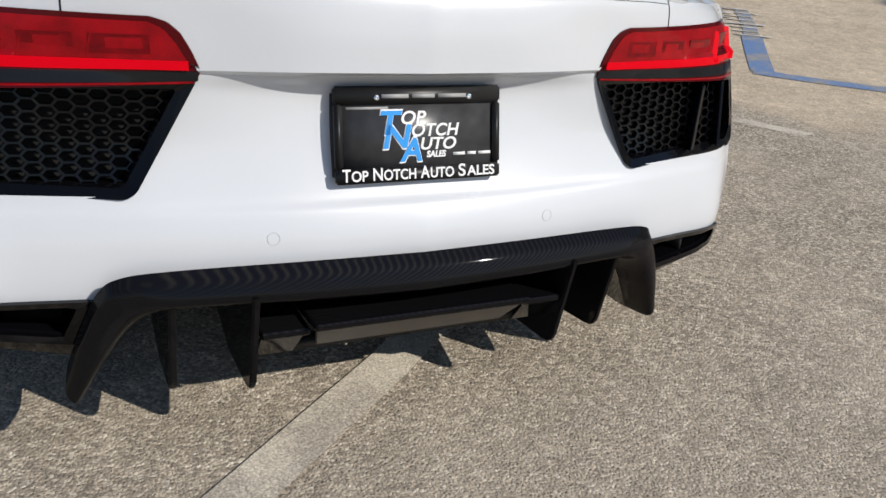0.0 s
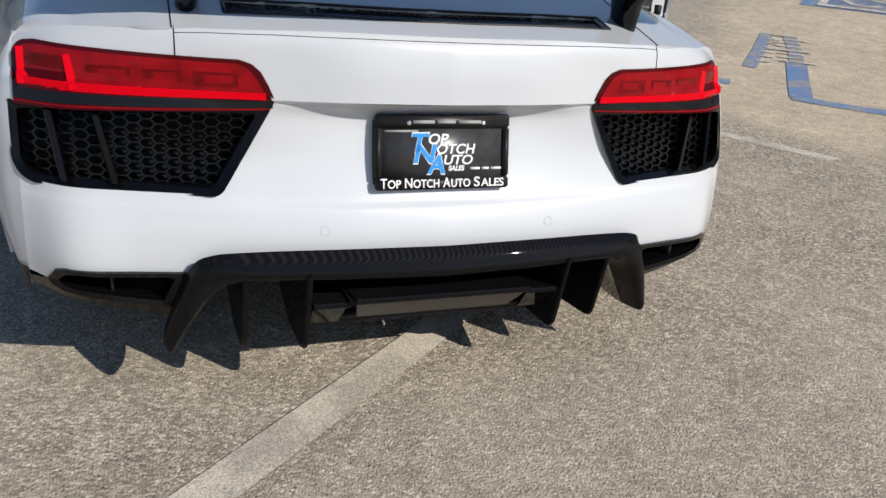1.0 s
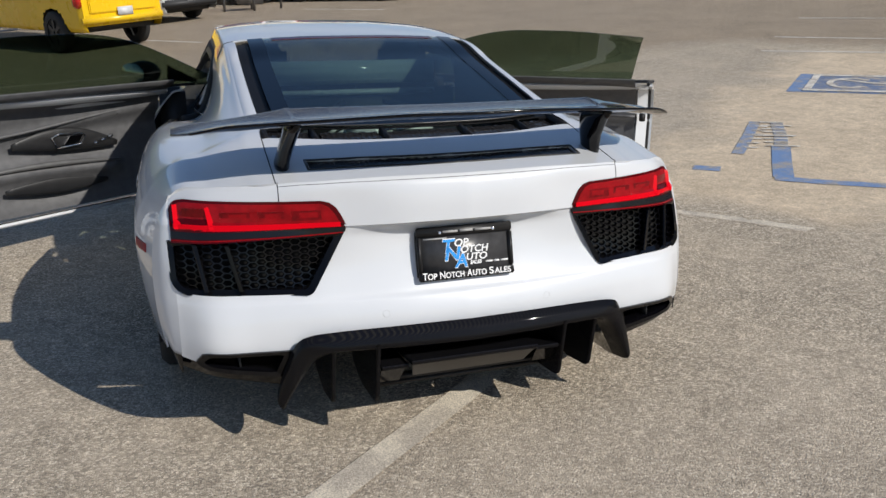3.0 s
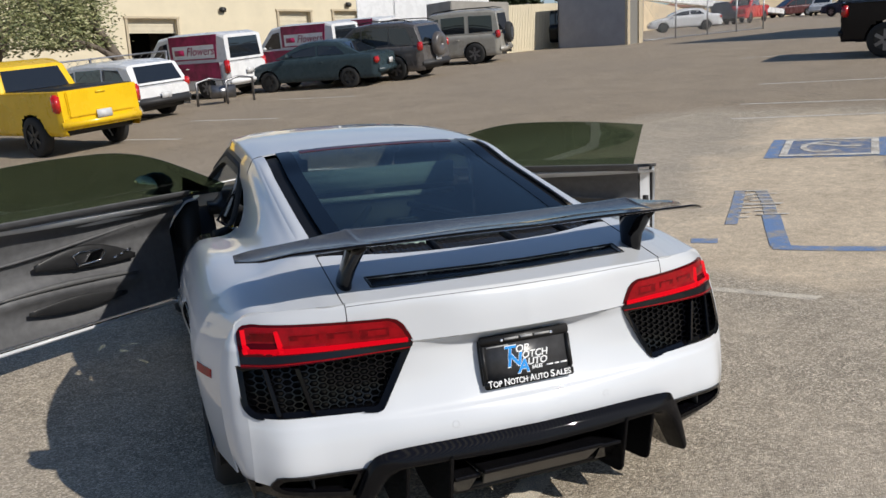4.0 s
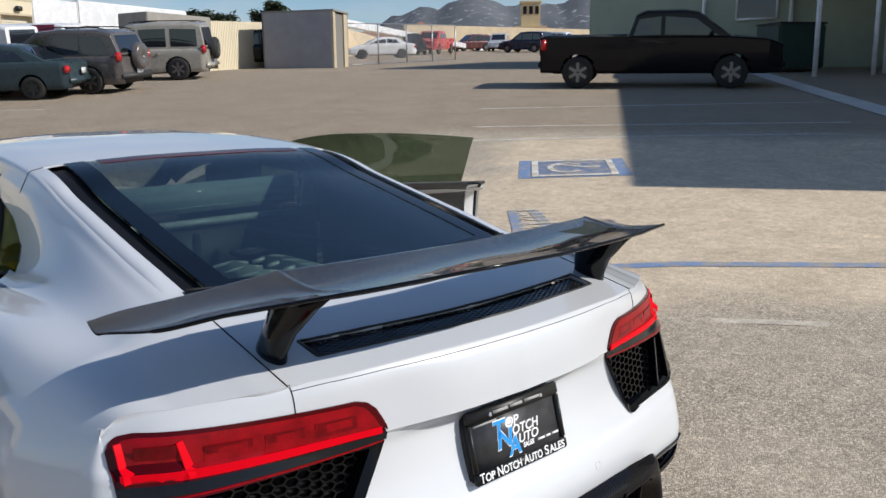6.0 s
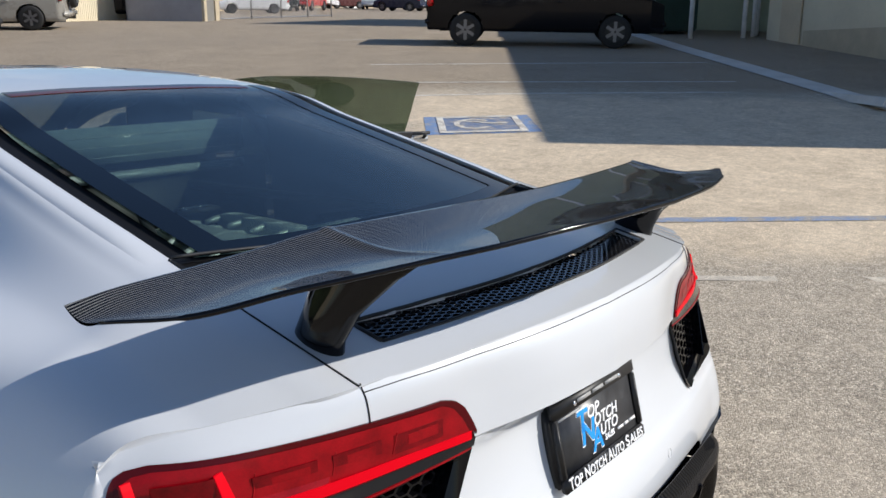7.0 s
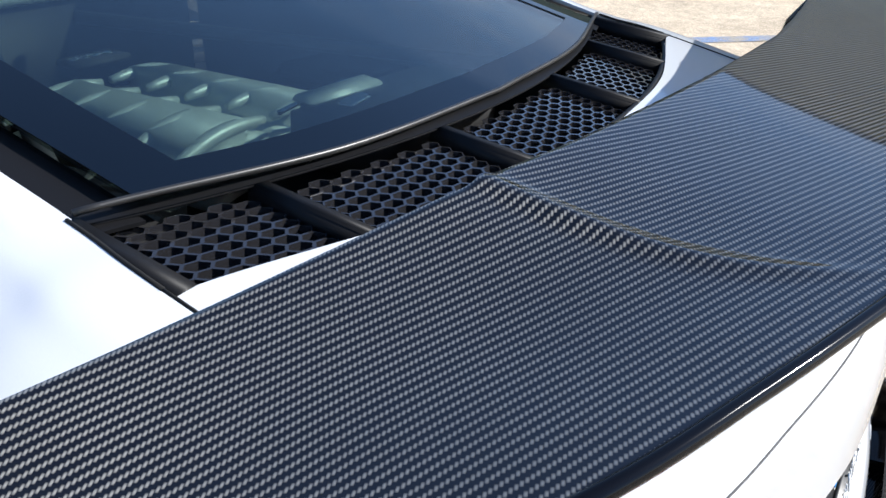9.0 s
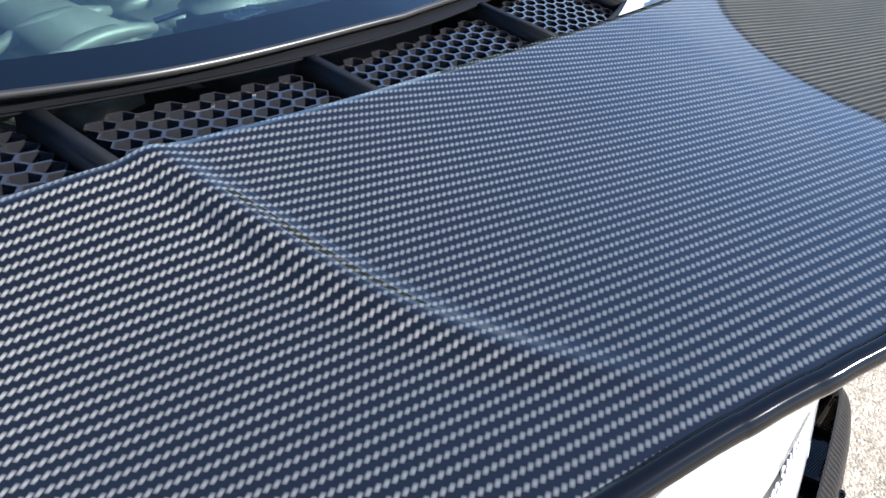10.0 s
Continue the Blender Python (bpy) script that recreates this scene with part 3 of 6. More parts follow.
def strip(top, bot, off, s, n=44, rows=8):
    """A sheet on the rear face between two outlines in (x, z), off metres proud of it."""
    xs = np.linspace(top[0][0], top[-1][0], n)
    zt, zb = np.interp(xs, *zip(*top)), np.interp(xs, *zip(*bot))
    P = np.array([[(s * x, face_y(x, z) - off, z) for x, z in zip(xs, zb + (zt - zb) * k)] for k in np.linspace(0, 1, rows)])
    return sheet(P, flip=s < 0)


def bar(bm, a, b, w, off, s, d=.012, n=8, w2=None):
    """A slim slab on the rear face from a to b (x, z)."""
    w2 = w2 or w
    ax, az, bx, bz = *a, *b
    L = math.hypot(bx - ax, bz - az)
    nx, nz = -(bz - az) / L, (bx - ax) / L
    R = []
    for k in range(n + 1):
        t = k / n
        x, z, q = ax + (bx - ax) * t, az + (bz - az) * t, (w + (w2 - w) * t) / 2
        R.append([(s * (x + nx * q), face_y(x, z) - off, z + nz * q), (s * (x - nx * q), face_y(x, z) - off, z - nz * q)])
    P = np.array(R)
    V = [[bm.verts.new(p) for p in row] + [bm.verts.new((p[0], p[1] + d, p[2])) for p in row[::-1]] for row in P]
    for A, B in zip(V, V[1:]):
        for i in range(4):
            bm.faces.new((A[i], A[(i + 1) % 4], B[(i + 1) % 4], B[i]))
    bm.faces.new(V[0])
    bm.faces.new(V[-1][::-1])
    bmesh.ops.recalc_face_normals(bm, faces=bm.faces)
    return bm


def honeycomb(bm, w, h, x0, x1, z0, z1, ok, place, wall=.10, depth=.012):
    """Hexagonal cells with walls: w across the points, h across the flats."""
    cols, rows = int((x1 - x0) / (w * .75)) + 1, int((z1 - z0) / h) + 1
    for i in range(cols):
        for j in range(rows):
            cx, cz = x0 + i * w * .75, z0 + j * h + (h / 2 if i % 2 else 0)
            if not ok(cx, cz):
                continue
            hexa = [(w / 2, 0), (w / 4, h / 2), (-w / 4, h / 2), (-w / 2, 0), (-w / 4, -h / 2), (w / 4, -h / 2)]
            O = [bm.verts.new(place(cx + a, cz + b, 0)) for a, b in hexa]
            I = [bm.verts.new(place(cx + a * (1 - 2 * wall), cz + b * (1 - 2 * wall), 0)) for a, b in hexa]
            D = [bm.verts.new(place(cx + a * (1 - 2 * wall), cz + b * (1 - 2 * wall), depth)) for a, b in hexa]
            for k in range(6):
                q = (k + 1) % 6
                bm.faces.new((O[k], O[q], I[q], I[k]))
                bm.faces.new((I[k], I[q], D[q], D[k]))
    return bm


def dense(poly, k=6):
    out = []
    for (a, b), (c, d) in zip(poly, poly[1:] + poly[:1]):
        out += [(a + (c - a) * t / k, b + (d - b) * t / k) for t in range(k)]
    return out


for s in (1, -1):
    lamp = thing("tail_lamp", "", "")
    lamp.parent = car
    lamp["label"] = "red tail lamp with a bright light guide and a smoked lower strip"
    solid(part("housing", strip(LAMP_TOP, LAMP_BOT, .004, s, 90), DEEP_RED, lamp, smooth=False), .02)
    part("red_lens", strip([(.392, .757), (.408, .786), (.426, .808), (.447, .817), (.83, .812), (.850, .807), (.864, .796)], [(.392, .751), (.864, .733)], .0050, s, 60), RED, lamp, smooth=False)
    part("lower_light_guide", bar(bmesh.new(), (.392, .7535), (.866, .740), .014, .0066, s, d=.003, n=16, w2=.019), GUIDE, lamp, smooth=False)
    part("outer_light_guide", bar(bmesh.new(), (.852, .735), (.853, .802), .024, .0068, s, d=.003), GUIDE, lamp, smooth=False)
    part("inner_light_guide", bar(bmesh.new(), (.752, .740), (.766, .803), .028, .0068, s, d=.003, w2=.018), GUIDE, lamp, smooth=False)
    part("reflector", bar(bmesh.new(), (.774, .774), (.838, .771), .050, .0053, s, d=.002), DIM_RED, lamp, smooth=False)
    for x, w, z in ((.446, .086, .783), (.552, .074, .780), (.648, .084, .777)):
        part("reflector", bar(bmesh.new(), (x, z), (x + w, z - .003), .030, .0053, s, d=.002), DIM_RED, lamp, smooth=False)
        part("reflector_face", bar(bmesh.new(), (x + .010, z + .001), (x + w * .72, z - .001), .016, .0056, s, d=.002), RED, lamp, smooth=False)
        part("reflector_edge", bar(bmesh.new(), (x + w + .002, z - .016), (x + w - .006, z + .016), .002, .0057, s, d=.002), RED, lamp, smooth=False)
    solid(part("smoked_strip", strip([(.377, .744), (.876, .727)], [(.383, .728), (.876, .706)], .0050, s), SMOKE, lamp, smooth=False), .004)
    part("red_outline", bar(bmesh.new(), (.384, .7265), (.876, .701), .003, .0062, s, d=.003, n=16), RED, lamp, smooth=False)

    grille = thing("side_grille", "", "")
    grille.parent = car
    grille["label"] = "gloss black rear grille with honeycomb mesh and two upright blades"
    # black sheet behind the mesh paints the shade of the depth
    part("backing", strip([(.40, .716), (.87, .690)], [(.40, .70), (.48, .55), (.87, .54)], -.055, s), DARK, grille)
    bm = bmesh.new()
    O = rounded([(.379, .729), (.892, .699), (.888, .548), (.484, .541)], (.004, .008, .050, .034))
    I = rounded([(.408, .713), (.872, .684), (.870, .562), (.497, .556)], (.004, .006, .038, .024))
    rings = [[(s * x, face_y(x, z) + .004, z) for x, z in O], [(s * x, face_y(x, z) - .006, z) for x, z in O],
             [(s * x, face_y(x, z) + .004, z) for x, z in I], [(s * x, face_y(x, z) + .05, z) for x, z in I]]
    V = [[bm.verts.new(p) for p in r] for r in rings]
    for A, B in zip(V, V[1:]):
        for k in range(len(A)):
            bm.faces.new((A[k], A[(k + 1) % len(A)], B[(k + 1) % len(A)], B[k]))
    bmesh.ops.recalc_face_normals(bm, faces=bm.faces)
    sharp(part("surround", bm, GLOSS, grille), 40)
    bm = honeycomb(bmesh.new(), .034, .0195, .42, .88, .54, .72, lambda x, z: inside(x, z, [(.408, .714), (.862, .688), (.862, .556), (.494, .552)]),
                   lambda x, z, d: (s * x, face_y(min(x, .87), z) + .026 + d, z), .085)
    part("honeycomb_mesh", bm, GLOSS, grille, smooth=False)
    for xt, xb in ((.812, .788), (.722, .690)):
        bm = bmesh.new()
        prism(bm, [(s * (xt - .007), face_y(xt, .685) + .002, .694), (s * (xt + .007), face_y(xt, .685) + .008, .694), (s * (xb + .007), face_y(xb, .56) + .004, .557), (s * (xb - .007), face_y(xb, .56) - .002, .557)], (0, .045, 0))
        bmesh.ops.bevel(bm, geom=bm.edges[:], offset=.002, segments=1, affect="EDGES")
        part("blade", bm, GLOSS, grille, smooth=False)

    # tailpipe trim
    pipe = thing("tailpipe", "", "")
    pipe.parent = car
    pipe["label"] = "gloss black trapezoid tailpipe"
    bm = bmesh.new()
    O = dense([(.545, .374), (.565, .379), (.800, .379), (.818, .373), (.836, .346), (.828, .333), (.800, .321), (.600, .288), (.575, .286)], 4)
    I = dense([(.583, .363), (.598, .367), (.790, .367), (.801, .363), (.814, .347), (.808, .339), (.790, .332), (.622, .305), (.606, .305)], 4)
    rings = [[(s * x, face_y(x, z) + .01, z) for x, z in O], [(s * x, face_y(x, z) - .010, z) for x, z in O], [(s * x, face_y(x, z) - .006, z) for x, z in I], [(s * x, face_y(x, z) + .16, z) for x, z in I]]
    V = [[bm.verts.new(p) for p in r] for r in rings]
    for A, B in zip(V, V[1:]):
        for k in range(len(A)):
            bm.faces.new((A[k], A[(k + 1) % len(A)], B[(k + 1) % len(A)], B[k]))
    bm.faces.new(V[-1])
    bmesh.ops.recalc_face_normals(bm, faces=bm.faces)
    sharp(part("trim", bm, GLOSS, pipe), 40)
    part("divider", boxes(bmesh.new(), (.006, .08, .05), (s * .71, face_y(.71, .335) + .06, .335)), MATT, pipe)

    # side marker
    P = mirrored(patch(NET, np.linspace(6.22, 6.36, 4), np.linspace(.35, 1.08, 10)), s)
    P[..., 0] += s * .003
    solid(part("side_marker", sheet(P, flip=s < 0), RED, car, "red side marker lens", smooth=False), .006)
    # parking sensors
    for x in (.27,):
        part("parking_sensor", tube(bmesh.new(), [(s * (x + .0105 * math.cos(a)), face_y(x + .0105 * math.cos(a), .474 + .0105 * math.sin(a)) - .0002, .474 + .0105 * math.sin(a)) for a in np.linspace(0, 2 * math.pi, 29)[:-1]], .0006, 6, closed=True), SENSOR, car)

# ---- lid grille ----
edge = lambda x: -.033 + .27 * x * x


LX = np.linspace(0, .57, 40)
LID = [patch(NET, [np.interp(x, (0, .28, .57), (0, 1, 2))], np.linspace(0, 1, 40))[:, 0] for x in LX]


def lid_z(x, y):
    P = LID[min(39, int(round(abs(x) / .57 * 39)))]
    return float(np.interp(y, P[:, 1], P[:, 2]))


bm = honeycomb(bmesh.new(), .020, .0125, -.455, .456, 0, .075, lambda x, q: abs(x) < .452 - q * .1 and .004 < q < .070,
               lambda x, q, d: (x, edge(x) + .088 + q, lid_z(x, edge(x) + .088 + q) - .007 - d), .10, .010)
part("lid_grille", bm, VENT, car, "black honeycomb lid vent", smooth=False)
xs = np.linspace(-.47, .47, 41)
# added black sheet under the lid mesh, in place of unlit depth
part("lid_vent_shade_sheet", sheet(np.array([[(x, edge(x) + .08 + q, lid_z(x, edge(x) + .08 + q) - .03) for x in xs] for q in (0, .03, .06, .09)])), DARK, car)
for q in (.086, .161):
    part("lid_vent_trim", tube(bmesh.new(), [(x, edge(x) + q, lid_z(x, edge(x) + q) + .0005) for x in np.linspace(-.46, .46, 41)], .0035, 6), MATT, car)
for x in (-.46, .46):
    part("lid_vent_trim", tube(bmesh.new(), [(x, edge(x) + q, lid_z(x, edge(x) + q) + .0005) for q in (.086, .12, .161)], .004, 6), MATT, car)

# ---- vent between lid and window ----
rear_e = lambda x: .300 + .36 * x * x
front_e = lambda x: .427 + .38 * x * x


def vent_z(x, y):
    return float(np.interp(y, (rear_e(x), front_e(x)), (.947, .966)))


for x0, x1 in ((-.535, -.401), (-.369, -.161), (-.129, .129), (.161, .369), (.401, .535)):
    bm = honeycomb(bmesh.new(), .026, .0155, -.545, .545, 0, .18, lambda x, q: x0 < x < x1 and .006 < q < front_e(x) - rear_e(x) - .006,
                   lambda x, q, d: (x, rear_e(x) + q, vent_z(x, rear_e(x) + q) - .012 - d), .07, .012)
    part("vent_mesh", bm, VENT, car, "black honeycomb air vent", smooth=False)
for x in (-.385, -.145, .145, .385):
    bm = boxes(bmesh.new(), (.020, front_e(x) - rear_e(x) + .02, .030), (x, (front_e(x) + rear_e(x)) / 2, .943), (7.5, 0, 0), .004)
    part("vent_rib", bm, VENT_TRIM, car)
xs = np.linspace(-.56, .56, 31)
# added black sheet below the window vents, painting their shade
part("vent_shade_sheet", sheet(np.array([[(x, rear_e(x) - .01 + q * (front_e(x) - rear_e(x) + .03), .90) for x in xs] for q in (0, .5, 1)])), DARK, car)
part("vent_sill", sheet(np.array([[(x, front_e(x) - .004 + q, vent_z(x, front_e(x)) + .0005 + q * .12) for x in np.linspace(-.55, .55, 41)] for q in (0, .010, .022)])), VENT_TRIM, car)
for f, q, w in ((rear_e, -.004, .004), (front_e, .0, .0025)):
    part("vent_frame", tube(bmesh.new(), [(x, f(x) + q, vent_z(x, f(x) + q) - .002) for x in np.linspace(-.55, .55, 41)], w, 8), VENT_TRIM, car)
for s in (1, -1):
    bm = boxes(bmesh.new(), (.030, .165, .03), (s * .550, .475, .950), (7, 0, s * 2), .006)
    part("vent_end", bm, VENT_TRIM, car)

# ---- wing ----
wing = thing("rear_wing", "", "")
wing.parent = car
wing["label"] = "glossy carbon fibre rear wing on two struts"
WU = (0, .20, .40, .485, .500, .512, .524, .540, .60, .70, .79, .848)
FRONT = [(.120, 1.081), (.131, 1.081), (.153, 1.080), (.170, 1.078), (.173, 1.078), (.176, 1.077), (.180, 1.075), (.187, 1.072), (.213, 1.059), (.252, 1.041), (.288, 1.026), (.314, 1.010)]
REAR = [(-.152, 1.088), (-.138, 1.088), (-.085, 1.076), (-.052, 1.069), (-.046, 1.068), (-.041, 1.067), (-.036, 1.066), (-.030, 1.064), (-.008, 1.060), (.036, 1.050), (.112, 1.024), (.225, 1.006)]
CREST = {.500: .0006, .512: .0070, .524: .0006}
fine = np.linspace(0, 11, 221)
WX, WR = spline(np.array(WU)[:, None], fine)[:, 0], spline(REAR, fine)
rows = []
for k in np.linspace(0, 1, 9):
    row = []
    for x, (fy, fz) in zip(WU, FRONT):
        q = x - (.030 * max(0.0, (k - .40) / .60) ** 2.5 if .46 < x < .55 else 0)
        ry, rz = np.interp(q, WX, WR[:, 0]), np.interp(q, WX, WR[:, 1])
        row.append((q, fy + (ry - fy) * k, fz + (rz - fz) * k - .013 * math.sin(math.pi * k) * (1 - k * .3) + CREST.get(x, 0) * min(1.0, .35 + 2.5 * k) * max(0.0, 1 - k * 1.05)))
    rows.append(row)
ks = np.linspace(0, 8, 56)
WG = whole(patch(rows, np.concatenate([np.linspace(0, 3, 24)[:-1], np.linspace(3, 7, 34)[:-1], np.linspace(7, 11, 40)]), ks))
# thick in the middle of the chord, thin at the edges
low = WG.copy()
low[..., 2] -= (.0045 + .013 * np.sin(np.pi * np.linspace(0, 1, 56)) ** .7)[:, None] * (1 - .75 * np.clip((np.abs(WG[..., 0]) - .66) / .18, 0, 1))
nose = (WG[-1:] + low[-1:]) / 2 + np.array([0, -.0016, 0])
front = (WG[:1] + low[:1]) / 2 + np.array([0, .0016, 0])
part("trailing_edge", tube(bmesh.new(), [tuple(p) for p in nose[0]], [.0042 if abs(p[0]) < .80 else .0026 for p in nose[0]], 10), GLOSS, wing)
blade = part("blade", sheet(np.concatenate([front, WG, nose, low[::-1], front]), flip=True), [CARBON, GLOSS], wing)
for f in blade.data.polygons:
    f.material_index = 1 if f.normal.z < .62 else 0
for s in (1, -1):
    prof = [((.533, .125, .878), (.533, .232, .893)), ((.533, .120, .915), (.530, .222, .920)), ((.524, .095, .960), (.520, .215, .950)), ((.510, .030, 1.022), (.506, .200, 1.012)), ((.502, -.015, 1.056), (.500, .165, 1.060))]
    bm = bmesh.new()
    ringv = []
    for a, b in prof:
        a, b = Vector(a), Vector(b)
        ring = []
        for k in range(20):
            ang = 2 * math.pi * k / 20
            c = (a + b) / 2 + (b - a) / 2 * math.cos(ang)
            ring.append(bm.verts.new((s * (c.x + .024 * math.sin(ang) * (1 if abs(math.cos(ang)) < .96 else .6)), c.y, c.z)))
        ringv.append(ring)
    for A, B in zip(ringv, ringv[1:]):
        for k in range(20):
            bm.faces.new((A[k], A[(k + 1) % 20], B[(k + 1) % 20], B[k]))
    bm.faces.new(ringv[0])
    bm.faces.new(ringv[-1])
    bmesh.ops.recalc_face_normals(bm, faces=bm.faces)
    part("strut", bm, GLOSS, wing)

# ---- diffuser ----
diff = thing("diffuser", "", "")
diff.parent = car
diff["label"] = "carbon fibre rear diffuser with four upright fins"
DTOP = [(0, -.112, .442), (.20, -.106, .443), (.43, -.088, .440), (.515, -.075, .430), (.550, -.058, .400), (.580, -.040, .330), (.606, -.024, .250)]
DMID = [(0, -.136, .415), (.20, -.130, .417), (.42, -.112, .416), (.505, -.098, .408), (.546, -.082, .378), (.580, -.070, .310), (.612, -.054, .218)]
DLOW = [(0, -.138, .378), (.20, -.132, .381), (.41, -.114, .384), (.478, -.100, .374), (.520, -.088, .342), (.556, -.078, .280), (.596, -.060, .196)]
DIN = [(0, -.060, .372), (.20, -.058, .374), (.39, -.050, .374), (.450, -.042, .362), (.490, -.030, .326), (.530, -.015, .266), (.578, .004, .188)]
DG = patch([DTOP, DMID, DLOW, DIN], np.linspace(0, 6, 60), np.linspace(0, 3, 22))
sharp(solid(part("frame", sheet(whole(DG), flip=True), FINE_CARBON, diff), .004), 60)
RO = [[(0, .06, .36), (.30, .06, .36), (.47, .06, .345), (.53, .06, .26), (.580, .06, .18)], [(0, .30, .28), (.30, .30, .28), (.47, .30, .27), (.53, .30, .22), (.580, .30, .17)], [(0, .60, .19), (.30, .60, .19), (.47, .60, .19), (.53, .60, .18), (.580, .60, .16)]]
part("tunnel_roof", sheet(whole(patch([[DIN[0], (.30, -.054, .374), DIN[3], DIN[5], DIN[6]]] + RO, np.linspace(0, 4, 26), np.linspace(0, 3, 16)))), GLOSS, diff)
for s in (1, -1):
    for x, y0, z0 in ((.312, -.136, .400), (.442, -.100, .388)):
        pts = [(0, y0, z0), (0, y0 + .030, .212), (0, y0 + .040, .196), (0, y0 + .062, .188), (0, .085, .168), (0, .22, .20), (0, .24, .30), (0, .0, z0 - .012), (0, y0 + .03, z0 + .003)]
        prism(bm := bmesh.new(), [(s * x - .0065, p[1], p[2]) for p in pts], (.013, 0, 0))
        bmesh.ops.bevel(bm, geom=bm.edges[:], offset=.003, segments=2, affect="EDGES")
        part("fin", bm, FINE_CARBON, diff, smooth=False)
    bm = prism(bmesh.new(), [(s * .300, -.118, .318), (s * .215, -.122, .320), (s * .215, .10, .300), (s * .300, .10, .298)], (0, 0, -.014))
    bmesh.ops.bevel(bm, geom=bm.edges[:], offset=.003, segments=1, affect="EDGES")
    step = part("step", bm, FINE_CARBON, diff, smooth=False)
    part("step_face", prism(bmesh.new(), [(s * .298, -.108, .306), (s * .222, -.112, .308), (s * .230, -.060, .240), (s * .296, -.056, .238)], (0, .008, 0)), GLOSS, step, smooth=False)
bm = prism(bmesh.new(), [(-.212, -.146, .338), (.212, -.146, .338), (.225, .10, .312), (-.225, .10, .312)], (0, 0, -.014))
bmesh.ops.bevel(bm, geom=bm.edges[:], offset=.003, segments=1, affect="EDGES")
shelf = part("shelf", bm, FINE_CARBON, diff, smooth=False)
part("shelf_face", prism(bmesh.new(), [(-.208, -.136, .326), (.208, -.136, .326), (.190, -.078, .258), (-.190, -.078, .258)], (0, .010, 0)), SATIN, shelf, "satin black sloped face", smooth=False)
for z, y in ((.236, -.02), (.178, .06)):
    part("lower_rail", boxes(bmesh.new(), (.62, .03, .016), (0, y, z), bevel=.003), MATT, diff)
part("towing_cover", boxes(bmesh.new(), (.055, .003, .008), (.02, -.1315, .405), (0, 0, 0), .001), FINE_CARBON, diff)

# underside
part("undertray", boxes(bmesh.new(), (1.70, 3.6, .03), (0, 2.35, .165), bevel=.01), MATT, car)
part("engine_tub", prism(bmesh.new(), [(-.62, .20, .30), (.62, .20, .30), (.62, .52, .30), (-.62, .52, .30)], (0, 0, .02)), DARK, car)

# ---- wheels ----
def wheel(s, y, z, width):
    w = thing("wheel", "", "", at=(s * .80, y, z + .002))
    w.parent = car
    w["label"] = "black multi-spoke wheel with a low-profile tyre"
    h = width / 2
    part("tyre", lathe(bmesh.new(), [(-h + .01, .245), (-h, .26), (-h, .315), (-h + .025, .338), (-h + .06, .342), (h - .06, .342), (h - .025, .338), (h, .315), (h, .26), (h - .01, .245)], 64), RUBBER, w)
    part("rim", lathe(bmesh.new(), [(-h + .01, .25), (-h + .02, .235), (s * .02, .225), (h - .02, .235), (h - .01, .25)], 64), GLOSS, w)
    part("brake_disc", lathe(bmesh.new(), [(s * .02, .06), (s * .02, .175), (s * .045, .175), (s * .045, .06)], 48), GREY, w)
    for k in range(10):
        a = k * math.pi / 5
        bm = prism(bmesh.new(), [(s * (h - .045), -.012, .035), (s * (h - .018), -.016, .238), (s * (h - .018), .016, .238), (s * (h - .045), .012, .035)], (-s * .022, 0, 0))
        bmesh.ops.rotate(bm, verts=bm.verts, matrix=Matrix.Rotation(a, 3, "X"))
        part("spoke", bm, GLOSS, w, smooth=False)
    part("hub", lathe(bmesh.new(), [(s * (h - .07), .045), (s * (h - .04), .04), (s * (h - .035), .0001)], 24), GLOSS, w)


for s in (1, -1):
    wheel(s, *AXLES[0], .30)
    wheel(s, *AXLES[1], .25)
    for y, z in AXLES:
        bm = bmesh.new()
        ang = np.linspace(-.35, math.pi + .35, 40)
        P = np.array([[(s * x, y + r * math.cos(a), z + r * math.sin(a)) for a in ang] for x, r in ((.945, ARCH + .002), (.94, ARCH - .006), (.62, ARCH - .004))])
        part("arch_liner", sheet(P), MATT, car)

# ---- number plate ----
plate = thing("license_plate", "", "", at=(0, -.029, .637))
plate.parent = car
plate.rotation_euler = (radians(-14.5), 0, 0)
plate["label"] = "black dealer plate with white and blue lettering in a black frame"
part("panel", boxes(bmesh.new(), (.300, .004, .150), (0, 0, 0), bevel=.001), worn("plate_black", (.05, .05, .053), .33, 30, .4), plate)
FRAME = worn("frame_black", (.012, .012, .013), .45, 40, .3)
for nm, size, at in (("frame_top", (.318, .014, .030), (0, -.004, .0685)), ("frame_bottom", (.318, .014, .026), (0, -.004, -.0705)), ("frame_side", (.014, .0135, .112), (-.152, -.004, -.0015)), ("frame_side", (.014, .0135, .112), (.152, -.004, -.0015))):
    part(nm, boxes(bmesh.new(), size, at, bevel=.0035), FRAME, plate)
part("mount", boxes(bmesh.new(), (.31, .03, .155), (-.004, .018, 0), bevel=.006), MATT, plate)


